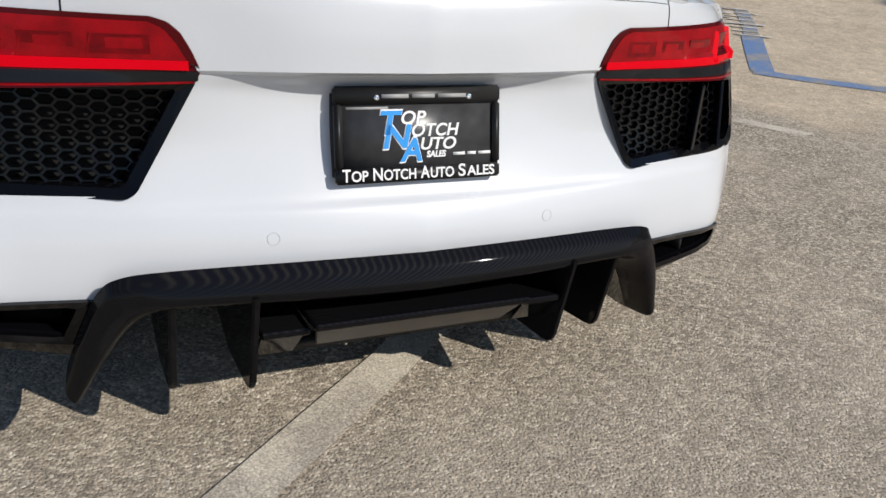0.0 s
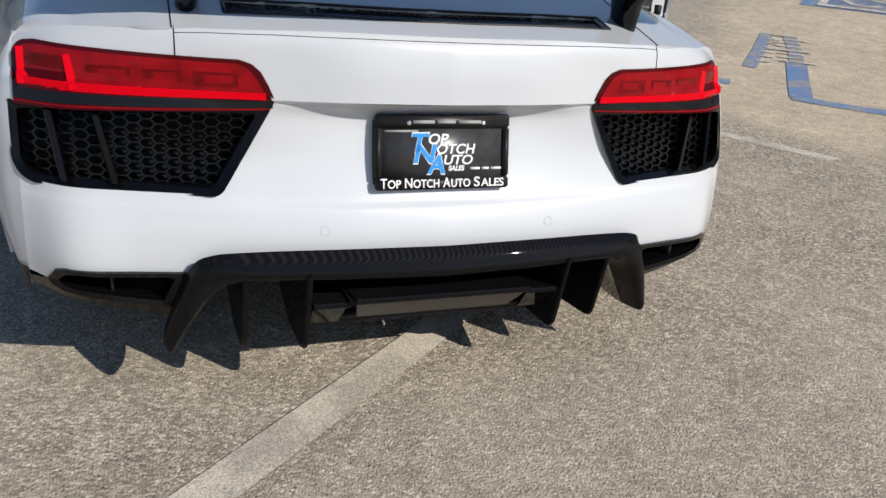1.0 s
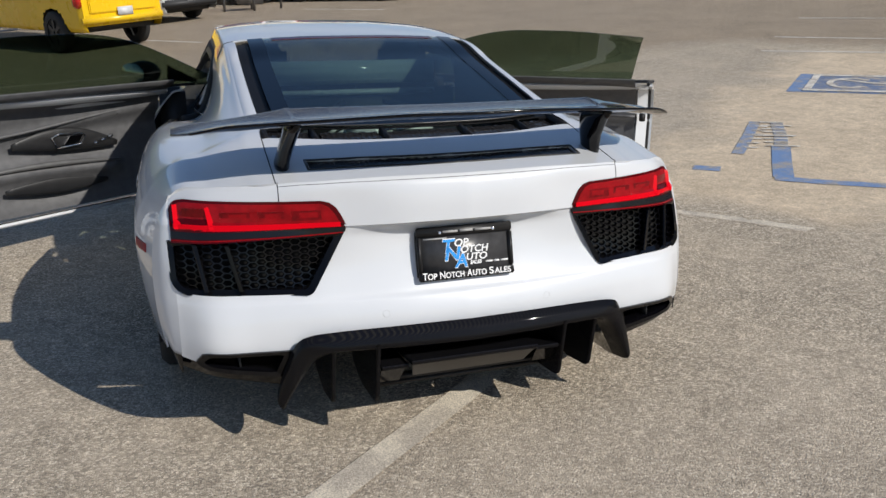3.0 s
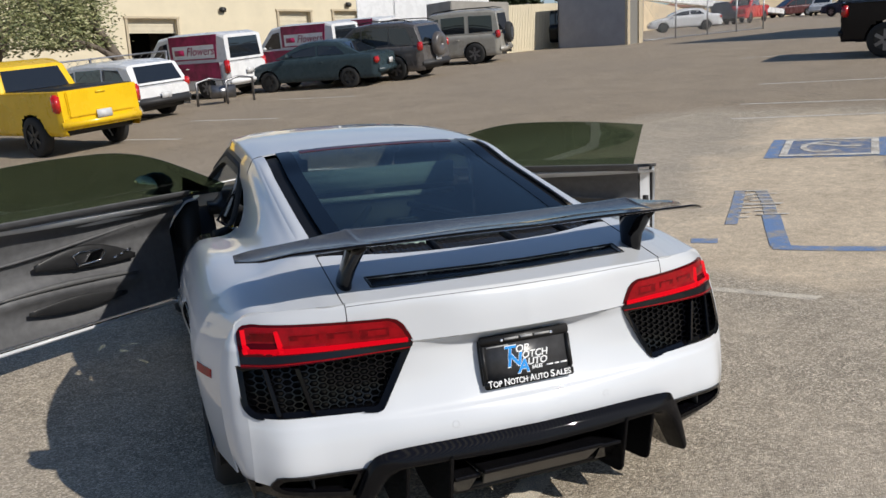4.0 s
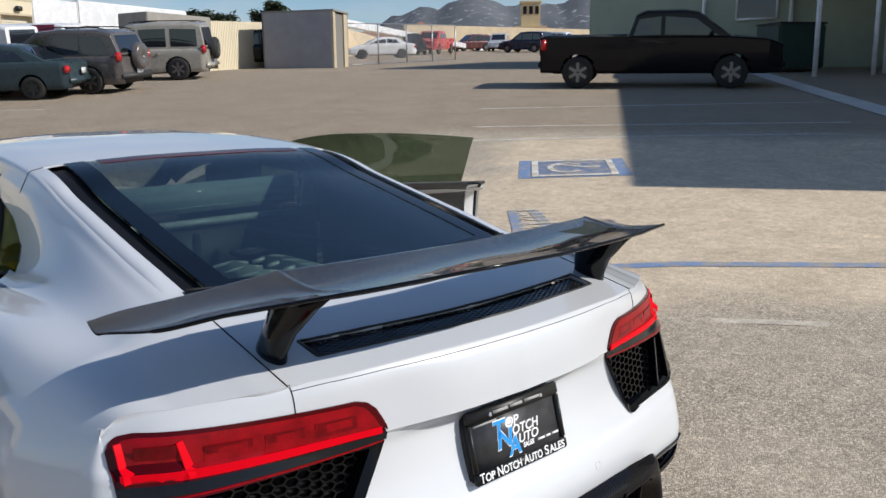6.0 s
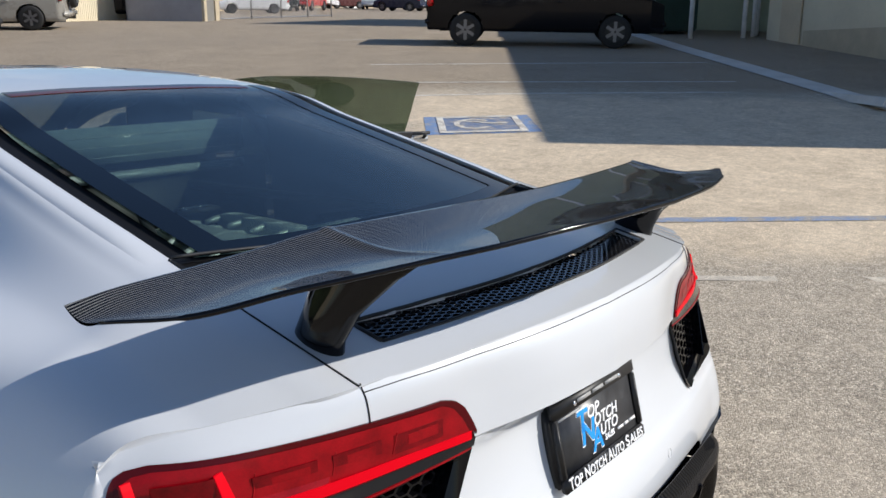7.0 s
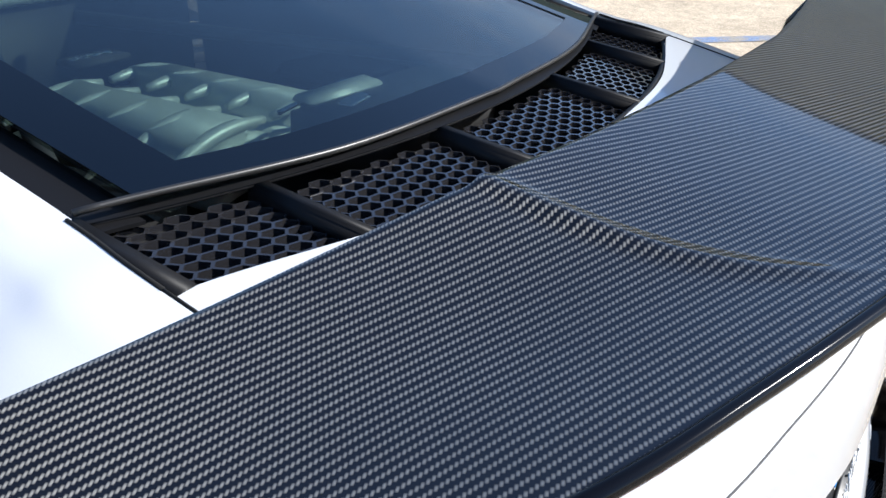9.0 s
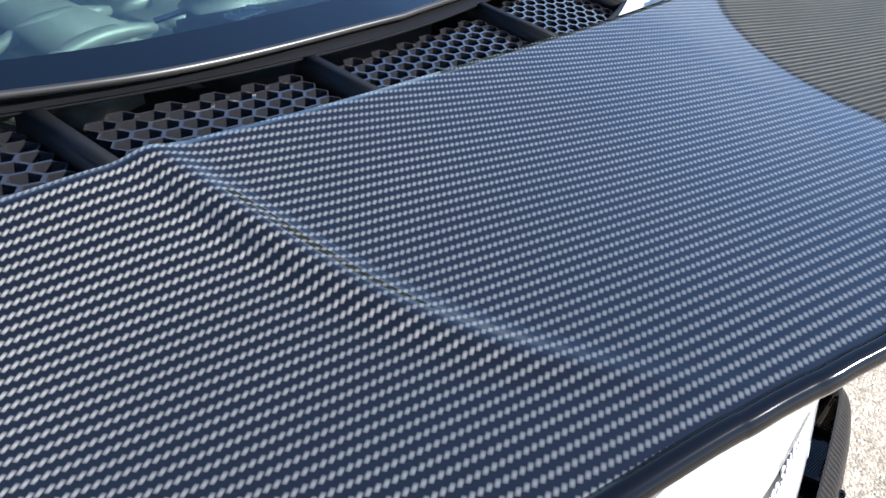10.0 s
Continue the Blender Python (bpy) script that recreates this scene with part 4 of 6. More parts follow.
def text_mesh(name, words, size, mat, parent, at, rot=(90, 0, 0), shear=0.0, deep=.0008, span=None, bold=0.0):
    """Raised letters; span stretches them to run from at to at + span."""
    cu = bpy.data.curves.new(name, "FONT")
    cu.body, cu.size, cu.shear, cu.extrude = words, size, shear, deep
    cu.offset = bold
    tmp = bpy.data.objects.new(name, cu)
    scene.collection.objects.link(tmp)
    bpy.context.view_layer.update()
    me = bpy.data.meshes.new_from_object(tmp.evaluated_get(bpy.context.evaluated_depsgraph_get()))
    bpy.data.objects.remove(tmp)
    me.materials.clear()
    me.materials.append(mat)
    if span:
        xs = [v.co.x for v in me.vertices]
        k, lo = span / (max(xs) - min(xs)), min(xs)
        for v in me.vertices:
            v.co.x = (v.co.x - lo) * k
    ob = new(name, me)
    ob.parent = parent
    ob.matrix_basis = pose(*at, *rot)
    return ob


PY = -.0026
for ch, x0, x1, z in (("T", -.069, -.028, .001), ("N", -.065, -.010, -.0235), ("A", -.034, .009, -.0475)):
    text_mesh("letter_edge", ch, .061, WHITE_INK, plate, (x0 - .0065, PY, z - .0015), shear=.2, deep=.0004, span=x1 - x0 + .003, bold=.0026)
    text_mesh("letter", ch, .0565, BLUE_INK, plate, (x0 - .005, PY - .0006, z), shear=.2, span=x1 - x0, bold=.0014)
for word, x0, x1, z, q in (("OP", -.030, .018, .0175, .032), ("OTCH", -.010, .083, -.0045, .031), ("UTO", .007, .077, -.0285, .030), ("SALES", .018, .057, -.0425, .0155)):
    text_mesh("word", word, q, WHITE_INK, plate, (x0 - .005, PY, z), shear=.2, span=x1 - x0, bold=.0006)
for word, x0, x1, q in (("T", -.140, -.125, .031), ("OP", -.1235, -.093, .0255), ("N", -.084, -.0665, .031), ("OTCH", -.064, -.003, .0255), ("A", .006, .0235, .031), ("UTO", .0255, .072, .0255), ("S", .081, .0955, .031), ("ALES", .0985, .155, .0255)):
    text_mesh("word", word, q, WHITE_INK, plate, (x0 - .009, -.0118, -.0785), span=x1 - x0, bold=.0005)
GREY_INK = material("grey_print", (.34, .34, .34), .5)
for x0, x1 in ((-.074, -.024), (-.017, .026), (.033, .088)):
    part("number_bar", boxes(bmesh.new(), (x1 - x0, .001, .007), ((x0 + x1) / 2, -.0115, .066)), GREY_INK, plate)
part("address_bar", boxes(bmesh.new(), (.077, .001, .0045), (-.098, PY, .046)), GREY_INK, plate)
for x0, x1 in ((.066, .090), (.095, .112), (.117, .142)):
    part("number_bar", boxes(bmesh.new(), (x1 - x0, .001, .0055), ((x0 + x1) / 2, PY, -.0385)), WHITE_INK, plate)
for x in (-.083, .094):
    part("screw", lathe(bmesh.new(), [(0, .0001), (-.0015, .003), (0, .005)], 16, "y", (x, -.0112, .064)), CHROME, plate)

# ---- engine bay and cabin, seen through glass ----
part("bay_wall", prism(bmesh.new(), [(-.60, .52, .62), (.60, .52, .62), (.55, 1.56, .62), (-.55, 1.56, .62)], (0, 0, .01)), MATT, car)
for s in (1, -1):
    part("bay_side", prism(bmesh.new(), [(s * .58, .50, .62), (s * .57, .52, .94), (s * .54, 1.2, 1.06), (s * .52, 1.56, 1.12), (s * .54, 1.56, .62)], (s * .01, 0, 0)), MATT, car, smooth=False)
engine = thing("engine", "", "")
engine.parent = car
engine.location = (.04, -.02, 0)
engine["label"] = "pale cast engine plenum between black covers"
for s in (1, -1):
    bm = boxes(bmesh.new(), (.19, .50, .12), (s * .10, 1.10, .80), (0, s * 8, 0), .045, 4)
    part("plenum", bm, PLENUM, engine)
    for k in range(5):
        part("runner", tube(bmesh.new(), [(s * (.01 + .20 * t), .90 + k * .10, .850 + .016 * math.sin(math.pi * t) - .03 * t) for t in np.linspace(0, 1, 11)], [.005 + .008 * math.sin(math.pi * t) for t in np.linspace(.08, .92, 11)], 10), PLENUM, engine)
    part("side_cover", boxes(bmesh.new(), (.20, .40, .10), (s * .38, .98, .79), (0, 0, s * -8), .02), FINE_CARBON, engine)
    part("brace", tube(bmesh.new(), [(s * .52, .62, .86), (s * .10, 1.50, .93)], .014, 10), PLASTIC, engine)
    part("catch", boxes(bmesh.new(), (.09, .03, .015), (s * .40, .80, .846), (0, 0, s * 20), .004), CHROME, engine)
# black latch cover with a pale strip and a chrome lock
part("latch_cover", boxes(bmesh.new(), (.36, .16, .09), (.10, .71, .862), (4, 0, -4), .02, 3), PLASTIC, engine)
part("cover_strip", boxes(bmesh.new(), (.16, .045, .012), (.02, .765, .912), (4, 0, -4), .004), PLENUM, engine)
part("cover_edge", tube(bmesh.new(), [(-.10, .780, .904), (.06, .797, .912), (.20, .787, .906)], .004, 8), CHROME, engine)
for k in range(4):
    part("lock_ring", tube(bmesh.new(), [(-.055 + k * .011 + .010 * math.cos(a), .690 + .012 * math.sin(a), .922 + k * .001) for a in np.linspace(0, 6.283, 15)[:-1]], .003, 6, closed=True), CHROME, engine)
part("centre_cover", boxes(bmesh.new(), (.12, .07, .014), (.04, 1.38, .872), (0, 0, 0), .003), PLASTIC, engine)
for x in (-.005, .02, .045, .07):
    part("badge_dot", lathe(bmesh.new(), [(0, .011), (.003, .0115), (.003, .0065), (0, .006)], 20, "z", (x, 1.38, .880)), CHROME, engine)
CABIN_GLASS = worn("pale_bulkhead", (.55, .60, .58), .3, 6, .15)
part("bulkhead", boxes(bmesh.new(), (1.06, .03, .36), (0, 1.60, .80), bevel=.01), MATT, car)
part("bulkhead_bar", boxes(bmesh.new(), (.84, .02, .028), (0, 1.575, .965), bevel=.004), CABIN_GLASS, car, "pale bulkhead bar")
# opaque pale colour stands in for bright daylight reflected in the bulkhead glass
part("bulkhead_window", boxes(bmesh.new(), (.84, .005, .11), (0, 1.575, 1.06), bevel=.002), worn("bulkhead_glass_painted_reflection", (.42, .50, .50), .12, 5, .12), car, "bulkhead window with a pale reflection painted in")
for z in (1.025, 1.055, 1.085):
    part("heater_wire", tube(bmesh.new(), [(-.41, 1.571, z), (.41, 1.571, z)], .0012, 5), PLENUM, car)
for s in (1, -1):
    seat = thing("seat", "", "", at=(s * .37, 2.25, .18))
    seat.parent = car
    seat["label"] = "black leather sports seat"
    part("cushion", boxes(bmesh.new(), (.50, .52, .18), (0, .18, .18), bevel=.05, seg=3), LEATHER, seat)
    part("backrest", boxes(bmesh.new(), (.48, .16, .62), (0, -.18, .55), (14, 0, 0), .05, 3), LEATHER, seat)
    part("headrest", boxes(bmesh.new(), (.26, .10, .20), (0, -.27, .90), (10, 0, 0), .04, 3), LEATHER, seat)
part("dashboard", boxes(bmesh.new(), (1.30, .40, .22), (0, 3.22, .76), bevel=.08, seg=3), LEATHER, car)
part("steering_wheel", tube(bmesh.new(), [(-.37 + .18 * math.cos(a), 2.95 - .06 * math.sin(a), .80 + .17 * math.sin(a)) for a in np.linspace(0, 2 * math.pi, 28)[:-1]], .015, 8, closed=True), LEATHER, car)
part("cabin_floor", boxes(bmesh.new(), (1.5, 1.7, .04), (0, 2.45, .20), bevel=.01), LEATHER, car)
for s in (1, -1):
    part("hinge_pillar", boxes(bmesh.new(), (.16, .16, .66), (s * .80, 3.15, .53), bevel=.03), MATT, car)
    us = np.concatenate([np.full(16, 3.14), np.linspace(3.16, 4.55, 14)])
    vs = np.concatenate([np.linspace(7.4, 5.42, 16), 5.40 - .36 * np.linspace(0, 1, 14) ** .7])
    part("aperture_seal", tube(bmesh.new(), [(s * (p.x - .012), p.y, p.z - .008) for p in along(us, vs)], .021, 10), RUBBER, car)
    part("sill_trim", boxes(bmesh.new(), (.10, 1.45, .18), (s * .80, 2.36, .30), bevel=.03), GLOSS, car)
    part("door_post", prism(bmesh.new(), [(s * .88, 1.64, .22), (s * .86, 1.60, .55), (s * .80, 1.62, .80), (s * .70, 1.75, .88), (s * .66, 1.85, .90), (s * .66, 1.55, .90), (s * .70, 1.52, .40)], (-s * .10, 0, 0)), GLOSS, car, smooth=False)

# ---- doors, hinged at the front and open ----
def door(s):
    d = thing("door", "", "", at=(s * .90, 3.08, .022))
    d.parent = car
    d.rotation_euler = (0, 0, radians(s * 54))
    d["label"] = "open white door with dark inner trim and green tinted window"
    org = np.array([s * .90, 3.08, 0])
    P = mirrored(patch(NET, np.linspace(4.05, 7.62, 30), np.linspace(5.04, 7.40, 30)), s) - org
    solid(part("skin", sheet(P, flip=s < 0), PAINT, d), .030)
    # window: rear edge slants forward going down, top follows the roof rail
    vs = np.linspace(0, 1, 36)
    R = []
    for u in np.linspace(3.04, 4.06, 14):
        v0 = 5.22 + .05 * (u - 3.04)
        R.append([patch(NET, [u], [v0 + (7.86 - v0) * k])[0, 0] for k in vs])
    G = mirrored(np.array(R), s) - org
    solid(part("window", sheet(G, flip=s > 0), GREEN_TINT, d, "green tinted glass"), .004)
    # inner trim with relief
    ys, zs = np.linspace(-1.38, -.06, 60), np.linspace(.24, .908, 36)

    def relief(y, z):
        y = -y
        k = .085 - .045 * max(0, (z - .62) / .245)
        arm = .42 + .05 * math.sin((y - .2) * 2.2)
        k += .050 * math.exp(-((z - arm) / .045) ** 2) * min(1, max(0, (1.30 - y) / .15)) * min(1, max(0, (y - .30) / .1))
        k -= .030 * math.exp(-((z - .335) / .035) ** 2) * math.exp(-((y - .72) / .28) ** 2)
        k += .020 * math.exp(-((z - .70 - .05 * math.cos(y * 2.4)) / .03) ** 2)
        k -= .025 * math.exp(-((z - .565) / .055) ** 2 - ((y - .62) / .26) ** 2)
        return k
    P = np.array([[(-s * relief(y, z) + s * (np.interp(z, (.2, .65, .79, .84, .885, .91), (0.0, .03, -.052, -.12, -.235, -.25))), y, z) for y in ys] for z in zs])
    solid(part("inner_trim", sheet(P, flip=s > 0), TRIM, d), .012)
    part("armrest", tube(bmesh.new(), [(-s * .115, y, .452 + .05 * math.sin((-y - .2) * 2.2)) for y in np.linspace(-1.20, -.36, 20)], [.006 + .010 * math.sin(math.pi * k) for k in np.linspace(0, 1, 20)], 8), worn("pale_stitched_trim", (.10, .10, .10), .45, 20, .2), d)
    # recessed pull with a chrome surround, switches and a map pocket
    sweep = [(-s * (.083 + .012 * math.sin(math.pi * k)), -.98 + .62 * k, .615 + .035 * math.sin(math.pi * k) - .05 * k) for k in np.linspace(0, 1, 16)]
    bm = tube(bmesh.new(), sweep, [.012 + .050 * math.sin(math.pi * k) for k in np.linspace(0.02, .98, 16)], 16)
    for v in bm.verts:
        v.co.x = -s * .098 + (v.co.x + s * .098) * .22
    part("pull_recess", bm, LEATHER, d)
    loop = [(-.105, .030), (-.060, .044), (.075, .036), (.095, .020), (.060, -.024), (-.080, -.030)]
    pts = [(-s * .116, -.66 + a, .612 + c) for a, c in loop]
    part("handle_bezel", tube(bmesh.new(), pts, .0055, 8, closed=True), CHROME, d)
    part("handle", prism(bmesh.new(), [(-s * .112, -.70, .596), (-s * .112, -.61, .602), (-s * .112, -.585, .640), (-s * .112, -.66, .640)], (-s * .010, 0, 0)), CHROME, d, smooth=False)
    for k in range(3):
        part("switch", boxes(bmesh.new(), (.016, .030, .014), (-s * .112, -.500 + k * .045, .585 + k * .012), (18, 0, 0), .004), CHROME, d)
    bm = tube(bmesh.new(), [(-s * .112, y, .355 + .03 * math.sin((-y - .3) * 2)) for y in np.linspace(-1.05, -.45, 14)], [.008 + .034 * math.sin(math.pi * k) for k in np.linspace(.03, .97, 14)], 16)
    for v in bm.verts:
        v.co.x = -s * .106 + (v.co.x + s * .106) * .2
    part("map_pocket", bm, LEATHER, d)
    part("upper_crease", tube(bmesh.new(), [(-s * .098, y, .715 + .05 * math.cos(-y * 2.4)) for y in np.linspace(-1.38, -.20, 24)], .008, 8), TRIM, d)
    part("air_vent", boxes(bmesh.new(), (.02, .16, .045), (-s * .085, -.28, .775), (34, 0, 0), .012), GLOSS, d)
    for k in range(3):
        part("vent_slat", boxes(bmesh.new(), (.026, .14, .005), (-s * .086, -.285 + k * .006, .764 + k * .011), (34, 0, 0)), PLASTIC, d)
    part("vent_edge", boxes(bmesh.new(), (.022, .05, .006), (-s * .088, -.235, .822), (34, 0, 0), .002), CHROME, d)
    # rear edge, seal and latch
    ed = [Vector(p) for p in mirrored(patch(NET, np.linspace(4.05, 7.62, 24), [5.05]), s)[0] - org]
    E = np.array([[tuple(p) for p in ed], [(p.x - s * .035, p.y + .012, p.z) for p in ed], [(p.x - s * .060, p.y + .028, p.z) for p in ed], [(p.x - s * .105, p.y + .085, p.z) for p in ed]])
    part("shut_face", sheet(E, flip=s > 0), PAINT, d)
    part("door_seal", tube(bmesh.new(), [(p.x - s * .046, p.y + .016, p.z) for p in ed] + [(p.x - s * .06, p.y + q, .205) for p, q in [(ed[-1], .1), (ed[-1], .6), (ed[-1], 1.2)]], .010, 8), RUBBER, d)
    part("latch", boxes(bmesh.new(), (.03, .03, .05), (-s * .075, -1.425, .66), (0, 0, s * 40), bevel=.003), MATT, d)
    part("belt_seal", tube(bmesh.new(), [Vector(p) + Vector((0, 0, .003)) for p in mirrored(patch(NET, [4.03], np.linspace(5.02, 7.7, 24)), s)[:, 0] + np.array([-s * .010, 0, .0]) - org], .009, 8), MATT, d)
    bm = boxes(bmesh.new(), (.055, 1.36, .02), (s * -.03, -.74, .20), bevel=.004)
    part("door_bottom", bm, PAINT, d)
    # mirror
    bm = bmesh.new()
    bmesh.ops.create_uvsphere(bm, u_segments=28, v_segments=16, radius=1, matrix=pose(s * .15, .04, .925) @ Matrix.Diagonal((.135, .08, .075, 1)))
    mir = part("mirror", bm, GLOSS, d, "gloss black door mirror")
    part("mirror_arm", tube(bmesh.new(), [(s * -.02, .02, .86), (s * .06, .03, .88), (s * .14, .04, .91)], .018, 10), GLOSS, d)
    bm = lathe(bmesh.new(), [(0, .0001), (0, .95), (.08, 1.0)], 28, "y")
    bmesh.ops.transform(bm, matrix=pose(s * .155, -.044, .925) @ Matrix.Diagonal((.115, .06, .062, 1)), verts=bm.verts)
    part("mirror_glass", bm, CHROME, mir)
    part("sail_panel", prism(bmesh.new(), [(-s * .10, .24, .865), (-s * .17, -.02, .895), (-s * .20, -.03, .985), (-s * .13, .22, .885)], (s * .012, 0, 0)), GLOSS, d, smooth=False)


door(1)
door(-1)

# ---- painted marks on the ground ----
def faded(name, color, wear=0.5, base=(0.48, 0.42, 0.345)):
    """Road paint that wears through to the asphalt."""
    m = material(name, color, 0.8)
    n, l, b = nodes(m)
    co = n.new("ShaderNodeTexCoord").outputs["Object"]
    a, c = noise_tex(n, l, co, 7, 8, 0.7), noise_tex(n, l, co, 160, 3)
    f = math_node(n, l, "ADD", math_node(n, l, "MULTIPLY", a, 0.75), math_node(n, l, "MULTIPLY", c, 0.35))
    f = ramp(n, l, f, [(0.46 + 0.2 * (wear - 0.5), (0, 0, 0)), (0.60 + 0.2 * (wear - 0.5), (1, 1, 1))])
    grit = ramp(n, l, noise_tex(n, l, co, 230, 3, 0.7), [(0.34, (0.35, 0.35, 0.35)), (0.68, (1.35, 1.35, 1.35))])
    l.new(mix(n, l, 0.75, mix(n, l, f, base, color), grit, "MULTIPLY"), b.inputs["Base Color"])
    bump(n, l, b, c, 0.6, 0.003)
    return m


WHITE_LINE = faded("worn_white_line", (0.80, 0.76, 0.68), 0.52)
PALE_LINE = faded("faded_pale_line", (0.74, 0.66, 0.53), 0.50)
BLUE_LINE = faded("worn_blue_line", (0.17, 0.28, 0.50), 0.42, (0.42, 0.37, 0.30))
BLUE_FADE = faded("faded_blue_line", (0.20, 0.30, 0.50), 0.62, (0.42, 0.37, 0.30))
BLUE_FIELD = faded("blue_field", (0.14, 0.20, 0.33), 0.40)
CONCRETE = worn("pale_concrete", (0.62, 0.59, 0.54), 0.85, 2, 0.2, grain=0.002)


def stripe(name, pts, w, mat, label, lift=0.005, parent=None):
    """A flat band of paint along pts (x, y), laid on the ground."""
    L, R = [], []
    P = [Vector(p) for p in pts]
    fine = []
    for a, b in zip(P, P[1:]):
        k = max(1, int((b - a).length / 0.3))
        fine += [a.lerp(b, i / k) for i in range(k)]
    fine.append(P[-1])
    for i, p in enumerate(fine):
        d = (fine[min(i + 1, len(fine) - 1)] - fine[max(i - 1, 0)]).normalized()
        q = Vector((-d.y, d.x)) * w / 2
        L.append(tuple(on_ground(p.x + q.x, p.y + q.y, lift)))
        R.append(tuple(on_ground(p.x - q.x, p.y - q.y, lift)))
    ob = part(name, sheet(np.array([L, R]), flip=True), mat, parent)
    if not parent:
        tagged(ob, label, "road marking", kind="structure")
    return ob


stripe("road_marking", [(.30, .36), (.05, .132), (-.28, -.135), (-.60, -.395), (-2.2, -1.70)], .105, PALE_LINE, "worn pale parking line running under the car")
stripe("road_marking", [(1.95, 2.49), (2.55, 1.83), (3.06, 1.16), (4.3, -0.4)], .09, PALE_LINE, "worn pale parking line on asphalt")
stripe("road_marking", [(3.40, 2.52), (3.62, 2.30), (4.02, 1.98)], .12, BLUE_LINE, "worn blue parking line on asphalt")
stripe("road_marking", [(4.02, 1.98), (5.63, .21), (6.7, -1.33)], .12, BLUE_FADE, "faded blue parking line on asphalt")
stripe("road_marking", [(3.04, 3.03), (3.20, 2.90)], .13, BLUE_LINE, "small worn blue paint patch")
stripe("road_marking", [(3.46, 2.50), (3.76, 2.88), (4.06, 3.25)], .15, BLUE_LINE, "worn blue hatch leg on asphalt")
stripe("road_marking", [(4.06, 3.25), (4.33, 3.58), (4.64, 4.02)], .11, BLUE_FADE, "faded blue hatch leg on asphalt")
stripe("road_marking", [(3.60, 3.22), (4.02, 3.64), (4.48, 4.12)], .10, BLUE_FADE, "faded blue hatch leg on asphalt")
for k in range(6):
    x, y = 3.78 + k * .115, 3.36 + k * .118
    stripe("road_marking", [(x, y), (x + .09, y - .06)], .032, WHITE_LINE, "short worn white hatch strokes", .009)
for k in range(8):
    x, y = 4.02 + k * .075, 3.30 + k * .105
    stripe("road_marking", [(x - .05, y + .03), (x + (.12 if k % 3 else .18), y - (.08 if k % 3 else .12))], .032, WHITE_LINE, "short worn white hatch strokes", .009)
for a, b in (((4.12, 3.66), (4.40, 3.48)), ((4.50, 4.08), (4.68, 3.96))):
    stripe("road_marking", [a, b], .030, WHITE_LINE, "short worn white hatch strokes", .010)
for pts in ([(8.63, 8.91), (10.39, 7.15), (13.04, 4.36)], [(10.73, 10.8), (12.93, 8.8), (15.92, 6.01)], [(7.49, 7.79), (9.48, 6.09), (11.67, 3.9)], [(-1.05, 15.54), (-0.05, 14.43)], [(0.41, 17.62), (2.09, 15.85)], [(2.98, 20.31), (4.66, 18.61)], [(22.73, 21.43), (26.25, 18.06)], [(14.58, 15.78), (16.3, 14.4)]):
    stripe("road_marking", pts, .09, WHITE_LINE, "thin white parking bay line on asphalt")
stripe("kerb_strip", [(10.53, 0.51), (12.02, 2.04), (18.61, 7.61), (24.92, 12.73)], .55, CONCRETE, "pale concrete gutter strip across the lot", .012)

# accessible parking sign, painted
A0, AX, AY = Vector((5.89, 5.12)), Vector((0.80, -0.67)), Vector((0.82, 0.73))
sgn = thing("parking_symbol", "blue painted square with a white wheelchair symbol on the asphalt", "road marking", kind="structure")


def sg(u, v):
    p = A0 + AX * u + AY * v
    return (p.x, p.y)


def field(name, u0, u1, v0, v1, mat, lift):
    P = np.array([[tuple(on_ground(*sg(u, v), lift)) for u in np.linspace(u0, u1, 8)] for v in np.linspace(v0, v1, 8)])
    part(name, sheet(P), mat, sgn)


field("blue_edge", -.15, 1.15, -.05, 1.05, BLUE_LINE, .004)
field("blue_field", 0, 1, 0, 1, BLUE_FIELD, .008)
for u0, u1, v0, v1 in ((0, .08, 0, 1), (.92, 1, 0, 1), (.08, .92, 0, .09), (.08, .92, .91, 1)):
    field("white_border", u0, u1, v0, v1, WHITE_LINE, .012)
ring = [sg(.42 + .20 * math.cos(a), .50 + .28 * math.sin(a)) for a in np.linspace(.6, 5.6, 18)]
stripe("wheel_arc", ring, .07, WHITE_LINE, "", .013, sgn)
stripe("torso", [sg(.46, .62), sg(.62, .52), (sg(.82, .50))], .08, WHITE_LINE, "", .0135, sgn)
stripe("leg", [sg(.30, .70), sg(.46, .62)], .07, WHITE_LINE, "", .0135, sgn)

# wheel stop
bm = prism(bmesh.new(), [(-.9, -.10, 0), (-.9, .10, 0), (-.9, .06, .11), (-.9, -.06, .11)], (1.8, 0, 0))
o = part("wheel_stop", bm, CONCRETE, None, smooth=False)
o.matrix_world = pose(*on_ground(11.84, 2.14), 0, 0, 38)
tagged(o, "worn concrete wheel stop on shaded asphalt", "wheel stop")

# ---- vehicles ----
TAIL = material("tail_lens", (0.50, 0.01, 0.01), 0.2, 0, 1.0)
CARGLASS = material("car_glass", (0.012, 0.014, 0.016), 0.04, 0.0, 1.0)
ALLOY = worn("alloy_rim", (0.24, 0.24, 0.25), 0.4, 9, 0.2, 0.9)
STEEL = worn("black_steel_rim", (0.02, 0.02, 0.02), 0.5, 9, 0.3)
SILVER_PLATE = worn("plate_white", (0.6, 0.6, 0.6), 0.5, 20, 0.15)


def paint(name, c, rough=0.28):
    return worn(name, c, rough, 3, 0.10, 0.0, 0.35)


